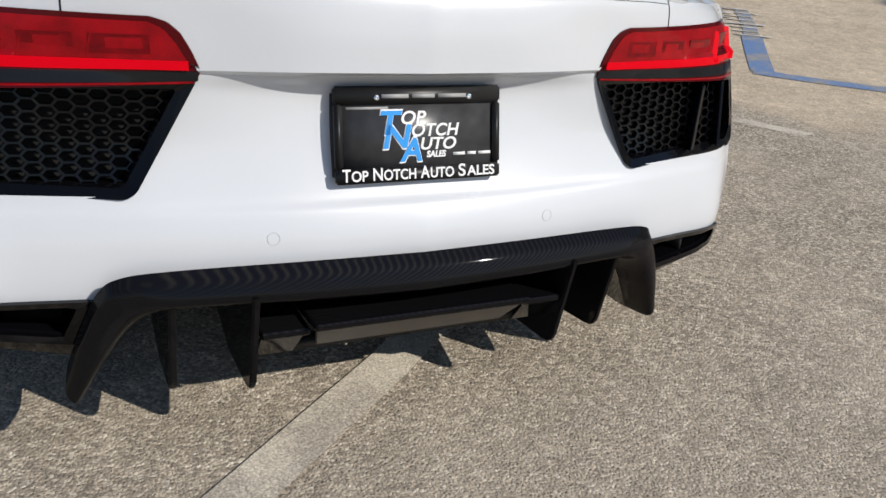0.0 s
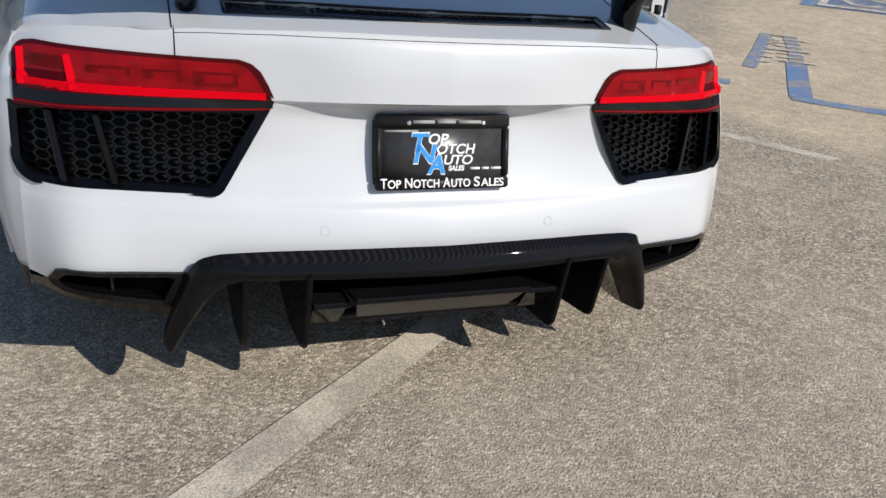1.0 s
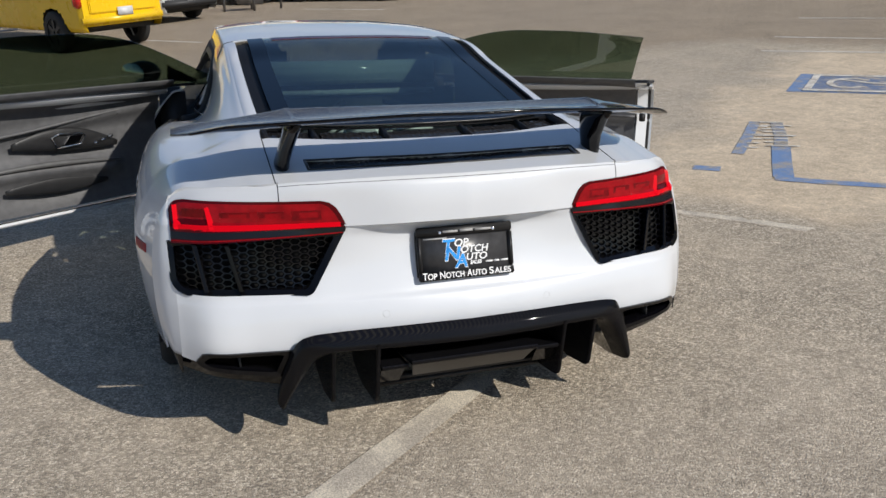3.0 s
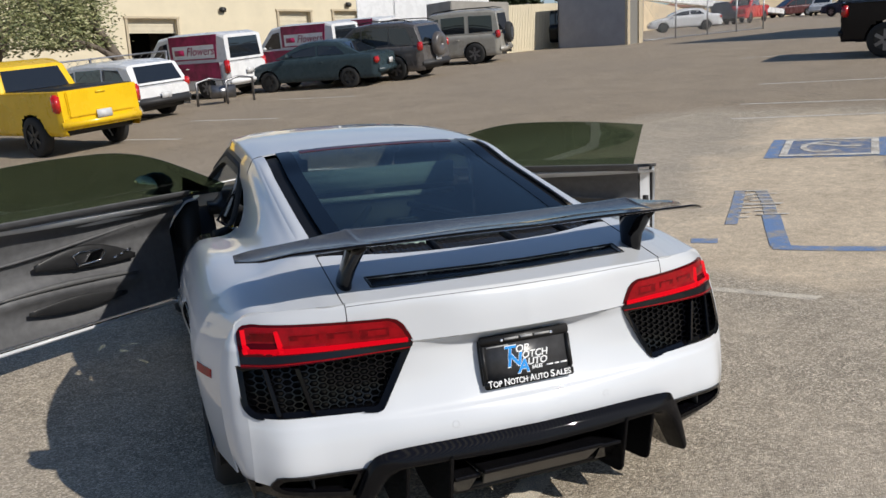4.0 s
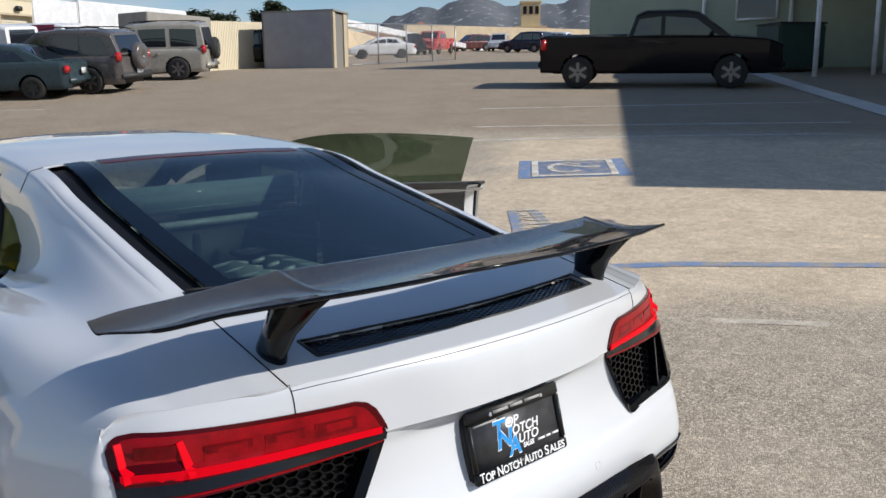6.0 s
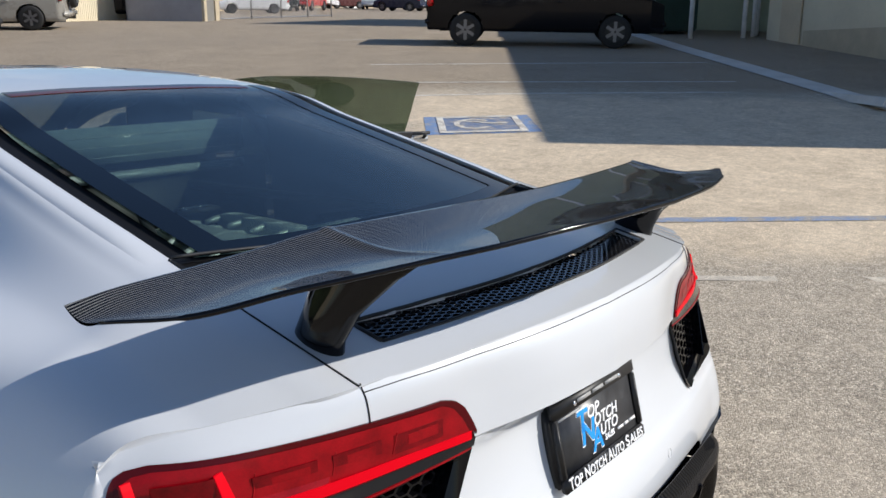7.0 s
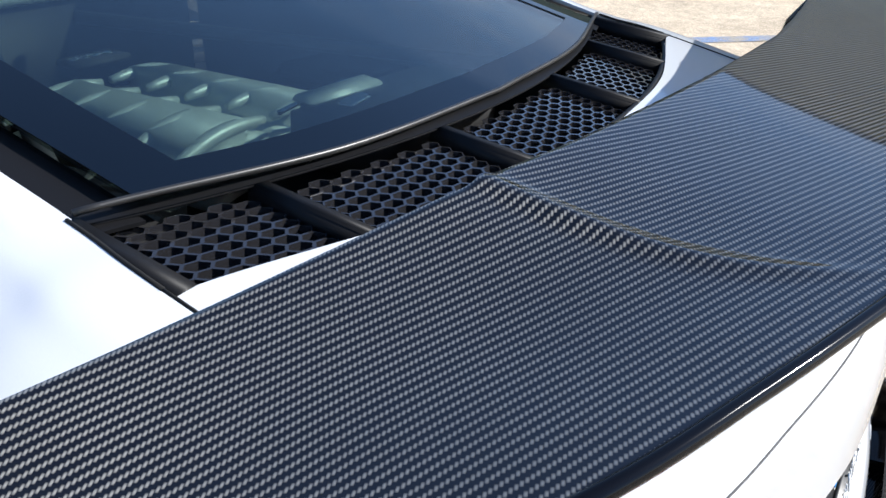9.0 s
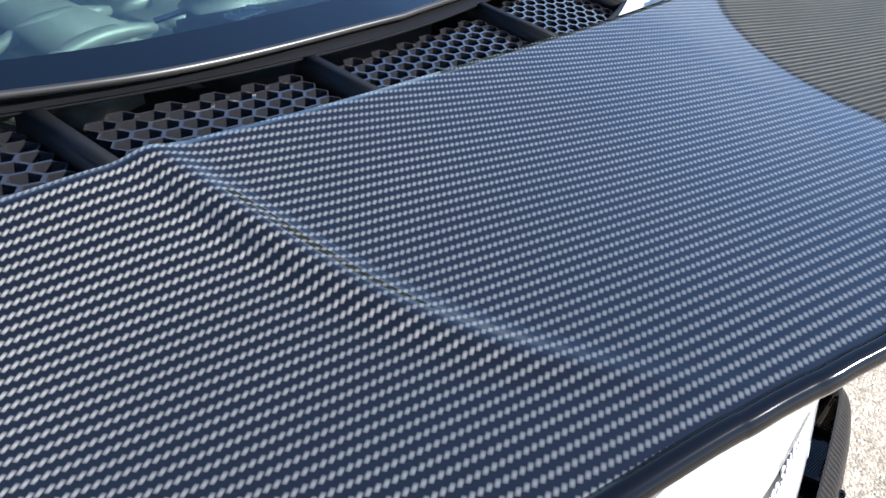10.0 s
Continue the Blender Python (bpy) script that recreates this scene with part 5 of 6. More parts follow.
def vehicle(name, label, cat, at, rz, L, W, top, roof, belt, mat, wheels, r=.33, rim=None, clad=None, side_windows=(), tail=(.62, .86), spare=False, rails=False, bed=None, rearglass=True, group="parked vehicles", zb=.26, tum=.16, zs=1.0, edge=.12):
    """A car from its outlines: top (y, z) of the lower body, roof (y, z) of the cabin, belt height, axle ys; rear at -y."""
    v = thing(name, label, cat, group)
    w = W / 2
    top, roof, belt = ([(a, b * zs) for a, b in q] for q in (top, roof, belt))
    tail = (tail[0] * zs, tail[1] * zs)
    net = []
    for y, z in top:
        end = 1 - max(0, (abs(y) - L / 2 + .25)) * .55
        net.append([(0, y, z), (.7 * w * end, y, z), (min(.98, 1.05 - edge) * w * end, y, z - edge * .16), (w * end, y, max(zb + .2, z - edge)), (w * end, y, (z + zb) / 2), (w * .985 * end, y, zb + .10), (w * .93 * end, y, zb)])
    P = np.array(net)
    # denser rows, so that the wheel arches cut clean
    rows = []
    for A, B in zip(P, P[1:]):
        k = max(1, int(np.abs(B - A)[:, 1].max() / .05))
        rows += [A + (B - A) * i / k for i in range(k)]
    rows.append(P[-1])
    P = np.array(rows)
    fine = []
    for A in P:
        row = []
        for a, b in zip(A, A[1:]):
            k = max(1, int(np.linalg.norm(b - a) / .05))
            row.append((a, b))
        fine.append(np.concatenate([spline(A, np.linspace(0, 6, 31))]))
    P = np.array(fine)
    ra = r + .045
    for yw in wheels:
        d = np.hypot(P[..., 1] - yw, P[..., 2] - r)
        near = (np.abs(d - ra) < .03) & (P[..., 0] > .6 * w)
        P[near, 1] = yw + (P[near, 1] - yw) * ra / d[near]
        P[near, 2] = r + (P[near, 2] - r) * ra / d[near]
    keep = lambda c: abs(c[0]) < .6 * w or all(math.hypot(c[1] - yw, c[2] - r) > ra for yw in wheels)
    sharp(part("body", sheet(whole(P), keep=keep), mat, v), 38)
    # ends
    for y, z, s in ((*top[0], -1), (*top[-1], 1)):
        bm = boxes(bmesh.new(), (W * .90, .16, .20), (0, y - s * .02, zb + .20), bevel=.05, seg=2)
        part("bumper", bm, clad or mat, v)
    # cabin
    rt = W / 2 - tum
    y0, y1 = belt[0][0], belt[-1][0]
    bz = belt[0][1]
    sec = [[(0, y, z), (rt * .8, y, z), (rt - .02, y, z - .03), (rt + .015, y, z - .09)] for y, z in roof]
    first = [(0, y0, bz), (w * .78, y0, bz), (w * .88, y0, bz), (w * .90, y0, bz)]
    last = [(0, y1, bz), (w * .78, y1, bz), (w * .88, y1, bz), (w * .90, y1, bz)]
    C = np.array([first] + sec + [last])
    sharp(part("roof", sheet(whole(C)), mat, v), 30)
    # flank of the cabin
    for s in (1, -1):
        lo = [np.array((s * w * .90, y, bz - .01)) for y in np.linspace(y0, y1, len(C))]
        hi = [np.array((s * q[3][0], q[3][1], q[3][2])) for q in C]
        part("pillar_panel", sheet(np.array([lo, hi]), flip=s > 0), mat, v)
        for k, poly in enumerate(side_windows):
            pts = []
            for y, f in poly:
                hz = np.interp(y, [q[3][1] for q in C], [q[3][2] for q in C])
                hx = np.interp(y, [q[3][1] for q in C], [q[3][0] for q in C])
                z = bz + .01 + (hz - bz - .03) * f
                pts.append((s * (w * .90 + (hx - w * .90) * (z - bz) / max(.05, hz - bz) + .006), y, z))
            part("side_window", prism(bmesh.new(), pts, (-s * .008, 0, 0)), CARGLASS, v, smooth=False)
        part("mirror", boxes(bmesh.new(), (.16, .10, .12), (s * (w + .07), y1 - .45, bz + .07), bevel=.03), mat, v)
        part("door_handle", boxes(bmesh.new(), (.02, .14, .03), (s * (w + .004), (y0 + y1) / 2 - .15, bz - .17), bevel=.006), clad or mat, v)
        part("tail_lamp", boxes(bmesh.new(), (.15, .16, tail[1] - tail[0]), (s * (w - .09), -L / 2 + .09, (tail[0] + tail[1]) / 2), (0, 0, s * 12), .03), TAIL, v)
        part("head_lamp", boxes(bmesh.new(), (.30, .12, .14), (s * (w - .26), L / 2 - .16, top[-2][1] - .16), (0, 0, -s * 15), .03), CHROME, v)
        if rails:
            part("roof_rail", tube(bmesh.new(), [(s * (rt - .08), y, np.interp(y, [q[0] for q in roof], [q[1] for q in roof]) + .05) for y in np.linspace(roof[0][0] + .1, roof[-1][0] - .1, 8)], .018, 6), STEEL, v)
        for yw in wheels:
            wh = thing("wheel", "", "", at=(s * (w - .11), yw, r))
            wh.parent = v
            part("tyre", lathe(bmesh.new(), [(-.10, r * .62), (-.105, r * .9), (-.08, r * .99), (.08, r * .99), (.105, r * .9), (.10, r * .62)], 32), RUBBER, wh)
            part("rim", lathe(bmesh.new(), [(s * .06, r * .64), (s * .085, r * .62), (s * .06, r * .5), (s * .07, r * .2), (s * .075, .001)], 32), STEEL, wh)
            for k in range(6):
                bm = boxes(bmesh.new(), (.02, r * .20, r * .55), (s * .082, 0, r * .34), bevel=.004)
                bmesh.ops.rotate(bm, verts=bm.verts, matrix=Matrix.Rotation(k * math.pi / 3, 3, "X"))
                part("spoke", bm, rim or ALLOY, wh, smooth=False)
    part("chassis", boxes(bmesh.new(), (W * .86, L * .9, .16), (0, 0, zb + .06), bevel=.03), STEEL, v)
    part("plate", boxes(bmesh.new(), (.30, .02, .15), (0, -L / 2 - .065, tail[0] + .02 if not clad else zb + .32), bevel=.004), SILVER_PLATE, v)
    # rear and front glass on the cabin's slopes
    for a, b, nm in (((y0, bz), roof[0], "rear_window"), ((y1, bz), roof[-1], "windshield")):
        if nm == "rear_window" and not rearglass:
            continue
        s = -1 if nm == "rear_window" else 1
        d = Vector((0, b[0] - a[0], b[1] - a[1]))
        nrm = Vector((0, d.z, -d.y)).normalized() * (.008 if nm == "windshield" else -.008)
        if nrm.y * s < 0:
            nrm = -nrm
        p = [Vector((q * ww, a[0], a[1])) + d * f + nrm for q, ww, f in ((-1, w * .74, .10), (1, w * .74, .10), (1, rt * .80, .88), (-1, rt * .80, .88))]
        part(nm, prism(bmesh.new(), p, -nrm * .5), CARGLASS, v, smooth=False)
    if spare:
        part("spare_wheel", lathe(bmesh.new(), [(0, .001), (-.16, .05), (-.17, .30), (-.12, .355), (.0, .36)], 40, "y", (0, -L / 2 - .06, .98)), mat if spare == "cover" else RUBBER, v)
        if spare != "cover":
            part("spare_rim", lathe(bmesh.new(), [(-.19, .001), (-.19, .10), (-.175, .20)], 32, "y", (0, -L / 2 - .06, .98)), ALLOY, v)
    if bed:
        yb0, yb1, zt = bed
        part("bed_floor", boxes(bmesh.new(), (W * .80, yb1 - yb0, .02), (0, (yb0 + yb1) / 2, zt + .002)), STEEL, v)
        part("tailgate", boxes(bmesh.new(), (W * .74, .05, .46), (0, -L / 2 - .012, zt - .25), bevel=.02), mat, v, smooth=False)
        part("tailgate_handle", boxes(bmesh.new(), (.20, .03, .05), (0, -L / 2 - .04, zt - .08), bevel=.01), clad or mat, v)
    v.matrix_world = pose(*on_ground(*at), 0, 0, rz)
    g = [on_ground(at[0] + d * -math.sin(radians(rz)), at[1] + d * math.cos(radians(rz))).z for d in (-L * .3, L * .3)]
    h = [on_ground(at[0] + d * math.cos(radians(rz)), at[1] + d * math.sin(radians(rz))).z for d in (-W * .45, W * .45)]
    v.matrix_world = pose(at[0], at[1], (sum(g) + sum(h)) / 4 + .0, 0, 0, rz) @ pose(0, 0, 0, math.degrees(math.atan2(g[1] - g[0], L * .6)), -math.degrees(math.atan2(h[1] - h[0], W * .9)), 0)
    return v


YELLOW, GREENGREY, GREYBROWN, GOLD = paint("yellow_paint", (.80, .50, .008)), paint("dark_teal_paint", (.035, .055, .065)), paint("grey_brown_paint", (.10, .09, .085)), paint("pale_gold_paint", (.34, .32, .28))
VANWHITE, VANRED, BLACKP, MAROON, SILVERP, REDP, NAVY = paint("plain_white_paint", (.75, .75, .75)), worn("crimson_wrap", (.36, .02, .09), .35, 3.2, .75), paint("black_paint", (.006, .006, .008), .15), paint("maroon_paint", (.10, .03, .03)), paint("silver_paint", (.45, .45, .46)), paint("red_paint", (.45, .02, .02)), paint("navy_paint", (.03, .035, .06))

for dark in (BLACKP, GREENGREY, NAVY):
    dark.node_tree.nodes["Principled BSDF"].inputs["Specular IOR Level"].default_value = 0.2
    dark.node_tree.nodes["Principled BSDF"].inputs["Coat Weight"].default_value = 0.12

SUV_TOP = [(-2.28, .50), (-2.27, .95), (-2.1, 1.02), (1.1, 1.02), (1.75, .95), (2.2, .80), (2.28, .52)]
SUV_ROOF = [(-2.0, 1.60), (-1.6, 1.69), (-.5, 1.72), (.15, 1.66)]
SUV_WIN = ([(-1.95, .05), (-1.15, .05), (-1.15, .9), (-1.70, .9)], [(-1.08, .05), (-.15, .05), (-.15, .92), (-1.08, .92)], [(-.08, .05), (.85, .05), (.15, .85), (-.08, .9)])


def suv(label, at, rz, mat, **k):
    a = dict(L=4.56, W=1.82, top=SUV_TOP, roof=SUV_ROOF, belt=[(-2.22, 1.02), (1.05, 1.02)], mat=mat, wheels=(-1.33, 1.33), r=.36, side_windows=SUV_WIN, tail=(.85, 1.10))
    a.update(k)
    return vehicle("suv", label, "suv", at, rz, **a)


suv("white compact suv with a dark rear window parked by the fence", (-1.39, 20.73), 38.5, VANWHITE, clad=PLASTIC, zs=.84)
suv("grey-brown suv with a covered spare wheel at the back", (6.69, 23.39), 39.9, GREYBROWN, spare="cover", rails=True, clad=PLASTIC)
BOX_ROOF = [(-2.12, 1.74), (-1.9, 1.82), (-.5, 1.84), (.25, 1.78)]
suv("boxy pale gold off-roader with a rear spare wheel", (10.29, 26.26), 50.7, GOLD, roof=BOX_ROOF, spare="wheel", rails=True, W=1.78, side_windows=([(-2.0, .06), (-1.15, .06), (-1.15, .88), (-1.98, .88)], [(-1.0, .06), (-.15, .06), (-.15, .88), (-1.0, .88)], [(-.05, .06), (.8, .06), (.25, .84), (-.05, .88)]))
SED_TOP = [(-2.2, .50), (-2.18, .88), (-2.0, .95), (-1.4, .97), (.95, .93), (1.6, .84), (2.1, .68), (2.2, .48)]
SED_ROOF = [(-.95, 1.33), (-.45, 1.39), (.0, 1.38), (.30, 1.33)]
SED_WIN = ([(-1.15, .06), (-.30, .06), (-.30, .92), (-.85, .90)], [(-.22, .06), (.90, .06), (.32, .82), (-.22, .92)])


def sedan(label, at, rz, mat, **k):
    a = dict(L=4.42, W=1.70, top=SED_TOP, roof=SED_ROOF, belt=[(-1.62, .95), (1.10, .92)], mat=mat, wheels=(-1.25, 1.37), r=.30, rim=STEEL, side_windows=SED_WIN, tail=(.66, .84), tum=.19)
    a.update(k)
    return vehicle("sedan", label, "sedan", at, rz, **a)


sedan("dark teal four-door sedan with black wheels", (4.82, 22.77), 51.0, GREENGREY)
sedan("pale sedan parked behind a wire fence", (33.28, 42.56), 61.1, VANWHITE)


def pickup(label, at, rz, mat, zt, roof, belt, cab, **k):
    L, W = k.pop("L"), k.pop("W")
    top = [(-L / 2, .55), (-L / 2 + .01, zt), (-L / 2 + .1, zt), (cab, zt), (belt[1][0], zt - .02), (L / 2 - .35, zt - .10), (L / 2 - .03, zt - .22), (L / 2, .55)]
    return vehicle("pickup", label, "pickup", at, rz, L, W, top, roof, belt, mat, bed=(-L / 2 + .06, cab - .05, zt), zb=.38, edge=.05, **k)


pickup("bright yellow pickup with black tyres and a steel bumper", (-2.66, 16.25), 32.7, YELLOW, 1.17, [(-.20, 1.62), (.10, 1.72), (.75, 1.72), (1.0, 1.66)], [(-.45, 1.08), (1.65, 1.06)], -.45, L=4.9, W=1.78, wheels=(-1.50, 1.48), r=.37, rim=STEEL, side_windows=([(-.35, .06), (.25, .06), (.25, .9), (-.18, .9)], [(.33, .06), (1.35, .06), (.95, .85), (.33, .9)]), tail=(.80, 1.12), clad=YELLOW)
pickup("black extended-cab pickup standing half in shade", (17.46, 11.04), -147.2, BLACKP, 1.28, [(-.55, 1.80), (-.3, 1.90), (.65, 1.90), (.95, 1.84)], [(-.72, 1.26), (1.70, 1.24)], -.75, L=5.85, W=2.0, wheels=(-1.95, 1.75), r=.40, side_windows=([(-.60, .06), (.05, .06), (.05, .9), (-.48, .9)], [(.15, .06), (1.40, .06), (.88, .85), (.15, .9)]), tail=(.95, 1.22), clad=BLACKP)
pickup("red pickup far behind the wire fence", (46.23, 51.73), 121.0, REDP, 1.28, [(-.55, 1.80), (-.3, 1.90), (.65, 1.90), (.95, 1.84)], [(-.72, 1.26), (1.70, 1.24)], -.75, L=5.6, W=2.0, wheels=(-1.85, 1.75), r=.40, side_windows=([(-.60, .06), (1.40, .06), (.88, .85), (-.48, .9)],), tail=(.95, 1.22))
suv("dark suv far behind the wire fence", (43.29, 51.25), 151.0, BLACKP)
suv("maroon and white suv parked far off", (60.60, 61.97), 75.9, MAROON)
suv("silver suv parked far across the lot", (58.84, 56.19), 125.8, SILVERP)
suv("dark blue suv parked far across the lot", (52.28, 46.80), 10.7, NAVY)
suv("white suv parked far across the lot", (58.08, 49.32), 20.7, VANWHITE)
suv("dark suv half hidden beside the grey shed", (18.35, 32.76), 61.4, BLACKP)

VAN_TOP = [(-2.25, .50), (-2.24, 1.05), (-2.1, 1.12), (1.2, 1.12), (1.75, 1.02), (2.15, .85), (2.25, .52)]
VAN_ROOF = [(-2.16, 1.90), (-1.9, 1.98), (-.2, 2.0), (.45, 1.92)]


def van(at, rz, words):
    v = vehicle("van", "white delivery van with a crimson side wrap and lettering", "van", at, rz, 4.5, 1.80, VAN_TOP, VAN_ROOF, [(-2.2, 1.12), (1.15, 1.12)], VANWHITE, (-1.30, 1.45), r=.32, rim=ALLOY,
                side_windows=([(.10, .06), (.95, .06), (.40, .85), (.10, .88)],), tail=(.75, 1.15), tum=.12, zs=.95)
    for s in (1, -1):
        part("side_wrap", prism(bmesh.new(), [(s * .907, -1.95, .55), (s * .907, .9, .55), (s * .907, .9, 1.05), (s * .907, -1.95, 1.05)], (-s * .006, 0, 0)), VANRED, v, "crimson side wrap", smooth=False)
        part("upper_wrap", prism(bmesh.new(), [(s * .822, -1.80, 1.14), (s * .822, .02, 1.14), (s * .800, .02, 1.84), (s * .800, -1.90, 1.84)], (-s * .012, 0, 0)), VANRED, v, "crimson side wrap", smooth=False)
        part("sign_panel", prism(bmesh.new(), [(s * .829, -1.75, 1.18), (s * .829, -.10, 1.18), (s * .817, -.10, 1.56), (s * .817, -1.75, 1.56)], (-s * .004, 0, 0)), VANWHITE, v, smooth=False)
        a, rot = ((-.95, 90) if s > 0 else (-.85, -90))
        text_mesh("word", words, .34, VANRED, v, (s * .833, -1.60 + .45 if s > 0 else -.65, 1.28), (90, 0, rot), shear=.3, deep=.002)
        part("name_bar", boxes(bmesh.new(), (.004, .38, .16), (s * .832, -1.45 if s > 0 else -.38, 1.37)), VANRED, v)
    return v


van((1.27, 24.88), 40.3, "Flowers")
van((5.24, 27.90), 40.1, "Flowers")
van((7.89, 31.05), 39.9, "Flowers")

# ---- buildings ----
CREAM = worn("cream_block_wall", (.66, .58, .42), .85, 1.2, .10, grain=.004)
SHUTTER = worn("pale_shutter", (.60, .54, .41), .7, 3, .12)
GREENWALL = worn("grey_green_wall", (.34, .385, .29), .8, 1.5, .12, grain=.003)
SHEDGREY = worn("shed_grey_paint", (.30, .30, .32), .75, 2, .15)
TAN = worn("tan_frame", (.48, .40, .28), .8, 3, .15)
ROOFFELT = worn("roof_felt", (.25, .24, .22), .9, 2, .2)
TILE = worn("terracotta_tile", (.36, .19, .12), .8, 6, .3)
WALLFAR = worn("far_stucco", (.62, .50, .34), .85, 1, .15)

wh = thing("warehouse", "long cream warehouse with roller doors and a flat roof", "building", kind="")
wh.matrix_world = pose(1.04, 39.49, .26, 0, 0, 19.6)
ZB, ZT = .6, 5.72
doors = [(-1.35, 1.0, 4.5), (6.55, 8.45, 4.92), (9.95, 11.6, 4.98)]
edges_x = [-30.0] + [v for d in doors for v in d[:2]] + [14.6]
for a, b in zip(edges_x[::2], edges_x[1::2]):
    part("wall", boxes(bmesh.new(), (b - a, .3, ZT - ZB), ((a + b) / 2, .15, (ZT + ZB) / 2)), CREAM, wh, smooth=False)
for a, b, zt in doors:
    part("wall", boxes(bmesh.new(), (b - a, .3, ZT - zt), ((a + b) / 2, .15, (ZT + zt) / 2)), CREAM, wh, smooth=False)
part("wall", boxes(bmesh.new(), (.3, 14, ZT - ZB), (14.45, 7.3, (ZT + ZB) / 2)), CREAM, wh, smooth=False)
part("back_wall", boxes(bmesh.new(), (44, .3, ZT - ZB), (-7.5, 14.5, (ZT + ZB) / 2)), CREAM, wh, smooth=False)
part("roof", boxes(bmesh.new(), (44.6, 14.4, .2), (-7.7, 7.3, ZT - .25)), ROOFFELT, wh, smooth=False)
part("coping", boxes(bmesh.new(), (44.9, .36, .10), (-7.7, .13, ZT + .05), bevel=.02), CREAM, wh, smooth=False)
for k, (a, b, zt) in enumerate(doors):
    z0 = 3.86 if k == 0 else ZB
    sh = part("roller_door", boxes(bmesh.new(), (b - a, .06, zt - z0), ((a + b) / 2, .24, (zt + z0) / 2)), SHUTTER, wh, smooth=False)
    for q in range(int((zt - z0) / .22)):
        part("door_slat", boxes(bmesh.new(), (b - a - .02, .02, .012), ((a + b) / 2, .205, z0 + .11 + q * .22)), TAN, sh, smooth=False)
    for x in (a - .05, b + .05):
        part("door_jamb", boxes(bmesh.new(), (.12, .10, zt - ZB), (x, -.03, (zt + ZB) / 2), bevel=.01), TAN, wh, smooth=False)
    part("door_lintel", boxes(bmesh.new(), (b - a + .3, .12, .10), ((a + b) / 2, -.03, zt + .05), bevel=.01), TAN, wh, smooth=False)
# black panel paints the unlit inside behind the half-open door
part("dark_interior", boxes(bmesh.new(), (4, .1, 5), (0, 6, 3)), DARK, wh, smooth=False)
for x, z in ((3.4, 4.95), (10.9, 5.32)):
    part("wall_lamp", boxes(bmesh.new(), (.32, .22, .22), (x, -.12, z), (20, 0, 0), .04), STEEL, wh)
part("roof_unit", boxes(bmesh.new(), (2.2, 1.6, 1.0), (7.4, 4, ZT + .35), bevel=.05), SHEDGREY, wh, smooth=False)

tr = thing("box_trailer", "white box trailer with a grey rear door beside the warehouse", "trailer")
tr.matrix_world = pose(8.75, 31.94, ground_z(8.75, 31.94), 0, 0, 17.9)
part("box", boxes(bmesh.new(), (5.6, 2.4, 2.35), (4.75, 1.4, 1.75), bevel=.04), VANWHITE, tr, smooth=False)
part("rear_door", boxes(bmesh.new(), (.06, 2.2, 2.2), (1.93, 1.4, 1.75), bevel=.02), SHEDGREY, tr, smooth=False)
part("end_panel", boxes(bmesh.new(), (1.9, .06, 2.2), (.98, .25, 1.75), bevel=.02), VANWHITE, tr, smooth=False)
part("chassis", boxes(bmesh.new(), (5.4, 2.0, .2), (4.75, 1.4, .5)), STEEL, tr, smooth=False)
for y in (.4, 2.4):
    part("tyre", lathe(bmesh.new(), [(-.1, .2), (-.1, .36), (.1, .36), (.1, .2)], 28, "y", (4.2, y, .38)), RUBBER, tr)
ut = part("utility_box", boxes(bmesh.new(), (3.2, 1.6, .85), (0, 0, 1.75), bevel=.03), worn("utility_grey", (.30, .28, .25), .7, 3, .2), None, smooth=False)
ut.matrix_world = pose(13.00, 30.37, ground_z(13.00, 30.37), 0, 0, 17.6)
tagged(ut, "low grey-brown truck body beyond the parked cars", "truck body")
part("legs", boxes(bmesh.new(), (3.0, 1.4, 1.35), (0, 0, .67), bevel=.02), STEEL, ut, smooth=False)

fence = thing("corrugated_fence", "cream corrugated metal fence beside the grey shed", "fence")
P0, P1 = Vector((14.1, 30.19)), Vector((18.76, 32.57))
n = 44
for k in range(n):
    a, b = P0.lerp(P1, k / n), P0.lerp(P1, (k + .86) / n)
    z = ground_z(a.x, a.y)
    o = part("fence_board", prism(bmesh.new(), [(a.x, a.y, z), (b.x, b.y, z), (b.x, b.y, z + 2.0), (a.x, a.y, z + 2.0)], (-.02, .045, 0)), CREAM, fence, smooth=False)
for k in (0, .5, 1):
    a = P0.lerp(P1, k)
    part("fence_post", tube(bmesh.new(), [(a.x - .05, a.y + .1, ground_z(a.x, a.y)), (a.x - .05, a.y + .1, ground_z(a.x, a.y) + 2.05)], .04, 8), GREY, fence)
part("fence_rail", tube(bmesh.new(), [(P0.x - .03, P0.y + .07, ground_z(*P0) + 1.7), (P1.x - .03, P1.y + .07, ground_z(*P1) + 1.7)], .03, 6), GREY, fence)

shed = thing("shed", "flat grey painted shed with a tan framed mesh door", "shed")
c0, c1, c2 = Vector((17.44, 30.7)), Vector((19.17, 27.93)), Vector((20.68, 28.93))
zs0 = 2.34
c3 = c0 + c2 - c1
for a, b, m in ((c0, c1, SHEDGREY), (c2, c3, SHEDGREY), (c3, c0, SHEDGREY)):
    inn = ((c0 + c2) / 2 - (a + b) / 2).normalized() * .08
    part("wall", prism(bmesh.new(), [(a.x, a.y, zs0 - .3), (b.x, b.y, zs0 - .3), (b.x, b.y, zs0 + 2.42), (a.x, a.y, zs0 + 2.42)], (inn.x, inn.y, 0)), m, shed, smooth=False)
